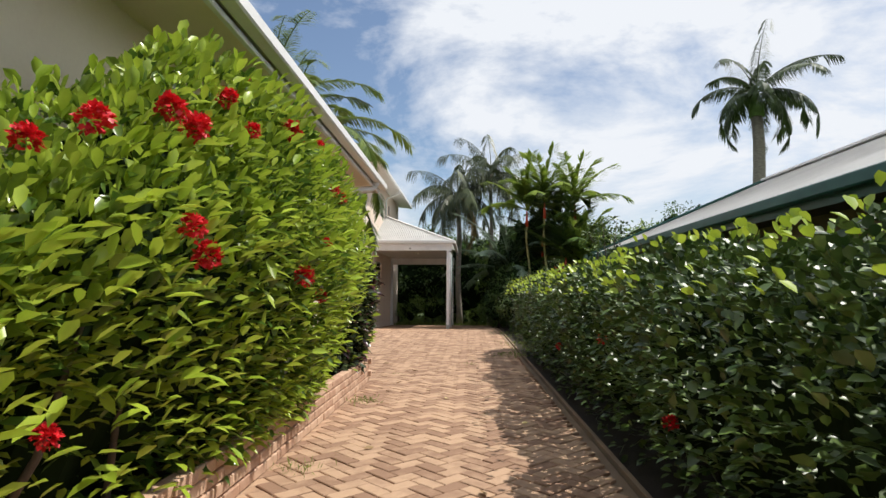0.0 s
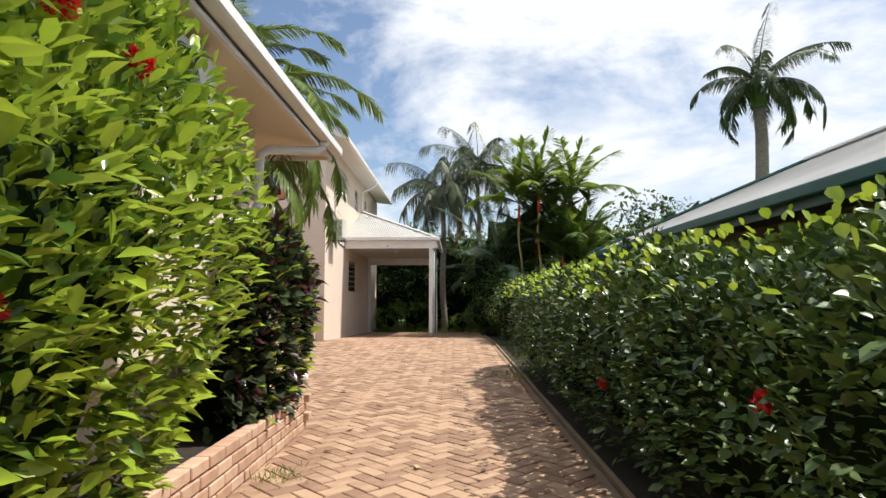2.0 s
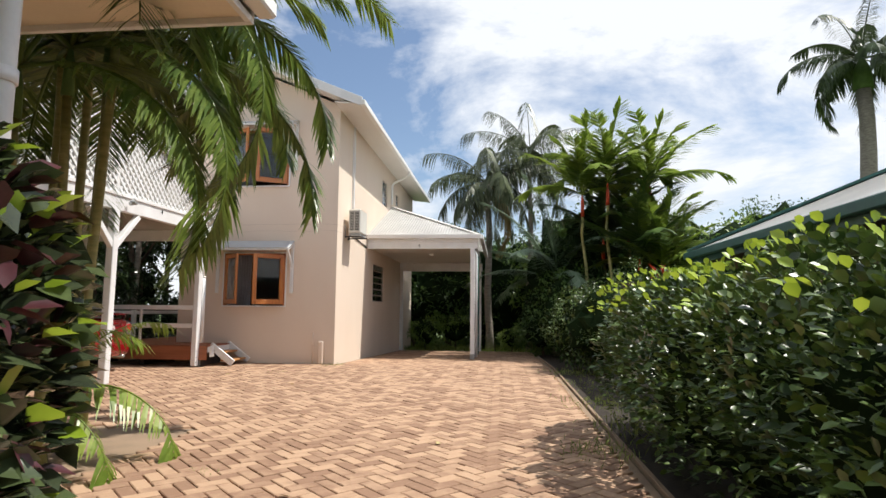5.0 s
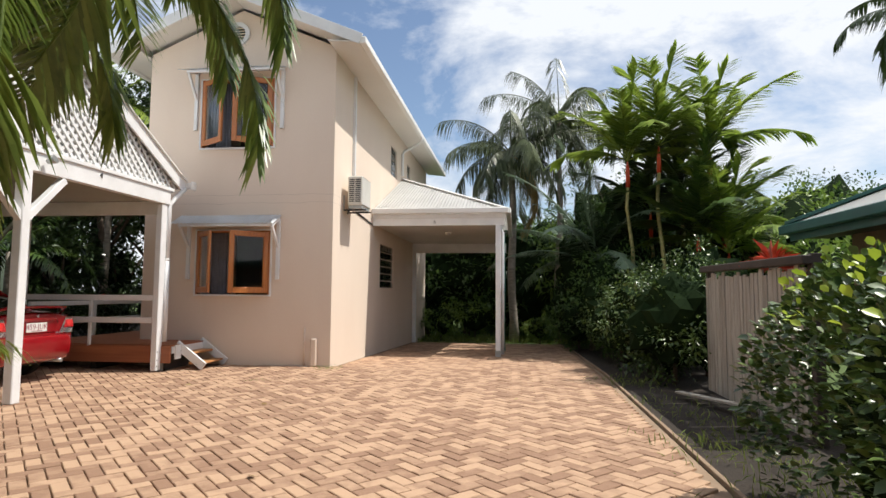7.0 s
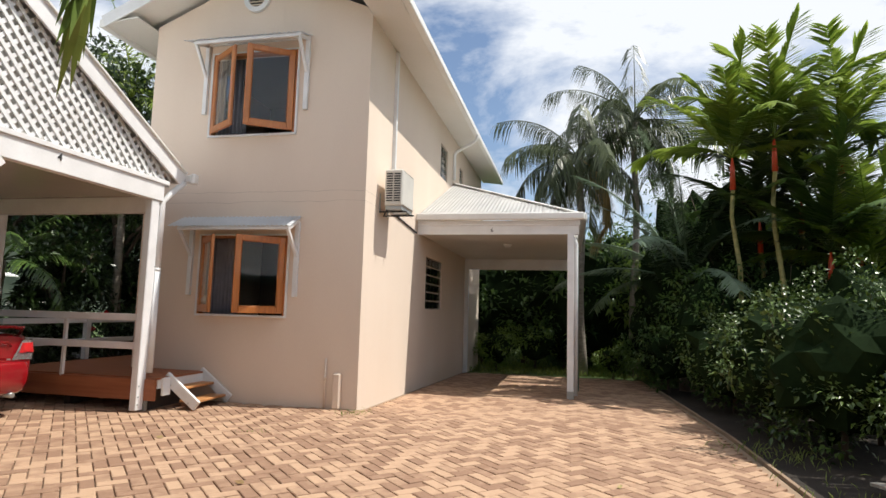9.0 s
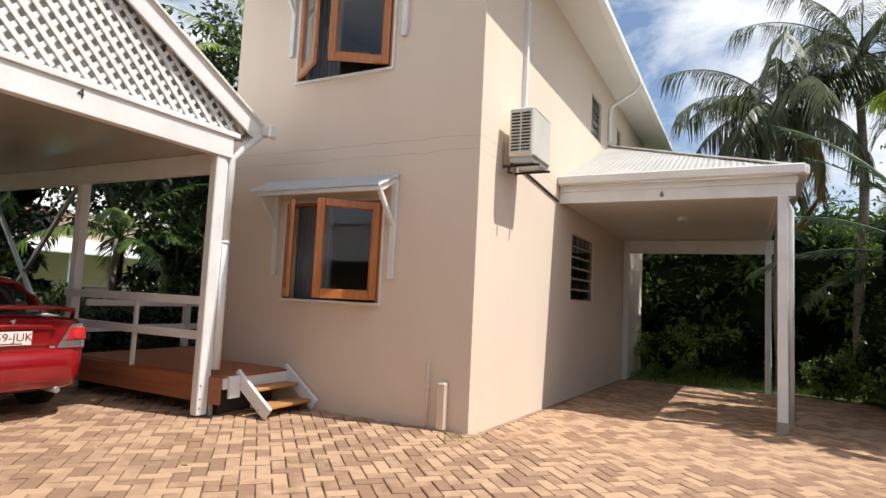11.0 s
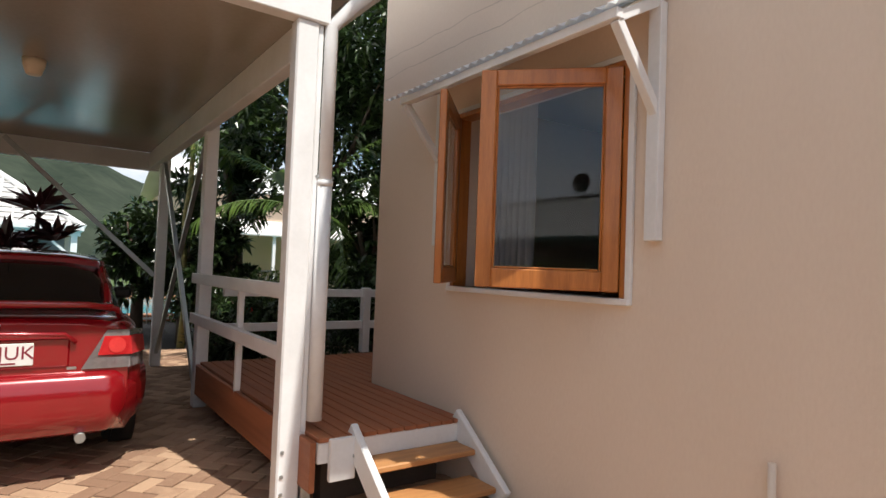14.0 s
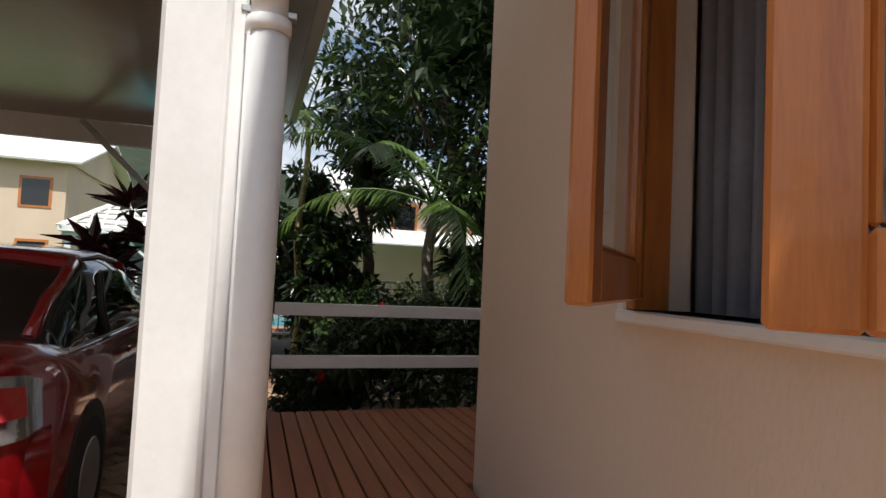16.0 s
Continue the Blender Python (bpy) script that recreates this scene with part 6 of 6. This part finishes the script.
palm((-12.6, 19.6, 0), 3.6, "slender palm among the shaded shrubs", 9, 1.9, 0.42, 40, 0.05, (0.0, 1.2), (1.1, 1.6), FROND, CANE, None, 0.3, 73, hang=0.5, width=0.03)

# forested hill on the skyline
bm = bmesh.new()
rows = []
for i in range(61):
    a = radians(130 + i * 2.2)
    row = []
    for j in range(9):
        d = 120 + j * 26
        h = (j / 8) ** 1.2 * (60 + 20 * math.sin(i * 0.23 + 1) + 7 * math.sin(i * 0.61)) + 2.2 * math.sin(i * 2.1 + j * 3)
        row.append(bm.verts.new((-6 + d * math.cos(a), 18 + d * math.sin(a), h - 2)))
    rows.append(row)
for a, b2 in zip(rows, rows[1:]):
    for j in range(8):
        bm.faces.new((a[j], b2[j], b2[j + 1], a[j + 1])).smooth = True
single("backdrop_hill", bm, HILL, "forested green hillside on the skyline", "hill", kind="structure")


# ---- small things on the paving ----
def tuft(x, y, n, seed, h=0.1, r=0.12):
    rr3 = np.random.default_rng(seed)
    p = np.stack([x + rr3.normal(0, r, n), y + rr3.normal(0, r, n), np.full(n, ground_z(y) - 0.005)], 1)
    d = rr3.normal(0, 0.5, (n, 3)) + np.array([0, 0, 1.0])
    single("grass_tuft", leaf_mesh("grass_tuft", p, d, rr3.uniform(0.4, 1.0, n) * h, GRASSB, 0.07, 0.1, 0.2), GRASSB, "small green grass tuft between the pavers", "grass", "grass tufts", "stuff")


for i, (x, y, n, h, r) in enumerate(((-0.42, 7.2, 90, 0.12, 0.1), (-0.4, 4.6, 60, 0.1, 0.09), (-2.95, 19.75, 90, 0.1, 0.13), (-3.6, 18.2, 40, 0.06, 0.09), (1.7, 12.4, 160, 0.14, 0.2), (2.2, 15.2, 120, 0.18, 0.3), (2.4, 13.6, 240, 0.2, 0.35), (-1.5, 11.4, 30, 0.05, 0.06), (-0.3, 9.6, 30, 0.05, 0.06), (0.9, 10.9, 40, 0.07, 0.08), (2.3, 17.4, 70, 0.14, 0.3), (2.5, 16.4, 90, 0.16, 0.35), (2.2, 19.0, 160, 0.16, 0.3), (2.6, 14.6, 110, 0.18, 0.35))):
    tuft(x, y, n, 700 + i, h, r)
p = np.stack([rng.uniform(-4, 6, 9000), rng.uniform(29, 41, 9000), np.zeros(9000)], 1)
p[:, 2] = -0.03 * (np.minimum(p[:, 1], 34) - 20) - 0.07
single("lawn_grass", leaf_mesh("lawn_grass", p, rng.normal(0, 0.4, p.shape) + np.array([0, 0, 1.0]), rng.uniform(0.1, 0.35, 9000), GRASSB, 0.08, 0.1, 0.3), GRASSB, "long unmown grass behind the carport", "grass", kind="stuff")
leaf_one = leaf_mesh("fallen_leaf", np.zeros((1, 3)), np.array([[1.0, 0, 0.05]]), 0.11, LITTER, 0.5, 0.1, 0.0)
rr = random.Random(5)
for x, y in ((0.05, 5.2), (0.55, 7.5), (0.9, 4.2), (-0.1, 9.9), (0.2, 12.6), (-1.6, 13.8), (1.2, 9.0), (-2.6, 16.4), (-0.7, 10.9), (1.4, 6.2), (-0.25, 7.9), (-0.2, 8.6), (-4.3, 17.6), (0.4, 17.2)):
    lf = tagged(new("fallen_leaf", leaf_one), "dry yellowish leaf fallen on the pavers", "leaf", "fallen leaves")
    lf.matrix_basis = pose(x, y, 0.012, 0, 0, rr.uniform(0, 360))

# ---- planter bricks and pavers ----
brick_me = tidy("brick", box(-0.05, 0.05, -0.112, 0.112, -0.036, 0.036, 0.006), BRICK)
for row in range(4):
    z = 0.04 + row * 0.085
    y = -0.5 + (0.117 if row % 2 else 0)
    while y < 8.72:
        ob = attach(new("brick", brick_me), planter)
        ob.matrix_basis = pose(-0.66 + rr.uniform(-0.004, 0.004), y, z, 0, 0, rr.uniform(-1, 1))
        y += 0.234
    for x in (-0.78, -1.0, -1.22):
        ob = attach(new("brick", brick_me), planter)
        ob.matrix_basis = pose(x + (0.1 if row % 2 else 0), 8.72, z, 0, 0, 90)

U = 0.118


C45 = math.sqrt(0.5)


def paver_cells():
    """Herringbone laid at 45 degrees to the house."""
    for j in range(int(-3.0 / U), int(29.5 / U)):
        for i in range(int(-9.8 / U), int(21.6 / U)):
            c = (i - j) % 4
            if c == 0:
                u, v, flat = (i + 1) * U, (j + 0.5) * U, True
            elif c == 3:
                u, v, flat = (i + 0.5) * U, (j + 1) * U, False
            else:
                continue
            xm, ym = (u - v) * C45, (u + v) * C45
            if not (-12.4 < xm < 1.84 and -1.0 < ym < 28.4) or (xm < -2.95 and ym > 20.0) or (xm < -0.72 and ym < 8.72) or (xm < -2.2 and ym < 10.2) or (xm < -2.3 and 10.6 < ym < 12.9 and xm > -3.6):
                continue
            yield xm, ym, flat


rr = random.Random(9)
half = (0.1125, 0.0535)
near_me = {}
for flat in (True, False):
    hx, hy = half if flat else half[::-1]
    near_me[flat] = tidy("paver", box(-hx, hx, -hy, hy, -0.05, 0.0, 0.005), PAVER)
verts, faces = [], []
for xm, ym, flat in paver_cells():
    z = ground_z(ym) + rr.uniform(-0.004, 0.003)
    if -1.05 < xm < 1.35 and 5.1 < ym < 8.5:
        ob = attach(new("paver", near_me[flat]), driveway)
        ob.matrix_basis = pose(xm, ym, z, rr.uniform(-0.6, 0.6), rr.uniform(-0.6, 0.6), 45 + rr.uniform(-0.8, 0.8))
        continue
    hx, hy = half if flat else half[::-1]
    n0 = len(verts)
    tx, ty, an = rr.uniform(-0.008, 0.008), rr.uniform(-0.008, 0.008), rr.uniform(-0.012, 0.012)
    for dz, g in ((-0.03, 0.0), (-0.005, 0.0), (0.0, 0.006)):
        for sx, sy in ((-1, -1), (1, -1), (1, 1), (-1, 1)):
            dx, dy = sx * (hx - g), sy * (hy - g)
            du, dv = dx - dy * an, dy + dx * an
            verts.append((xm + (du - dv) * C45, ym + (du + dv) * C45, z + dz + dx * tx + dy * ty))
    for a in (0, 4):
        for q in range(4):
            faces.append((n0 + a + q, n0 + a + (q + 1) % 4, n0 + a + 4 + (q + 1) % 4, n0 + a + 4 + q))
    faces.append((n0 + 8, n0 + 9, n0 + 10, n0 + 11))
me = bpy.data.meshes.new("paver_field")
me.from_pydata(verts, [], faces)
me.materials.append(PAVER_FIELD)
field = part("paver_field", me, PAVER_FIELD, driveway)
field["kind"] = "stuff"
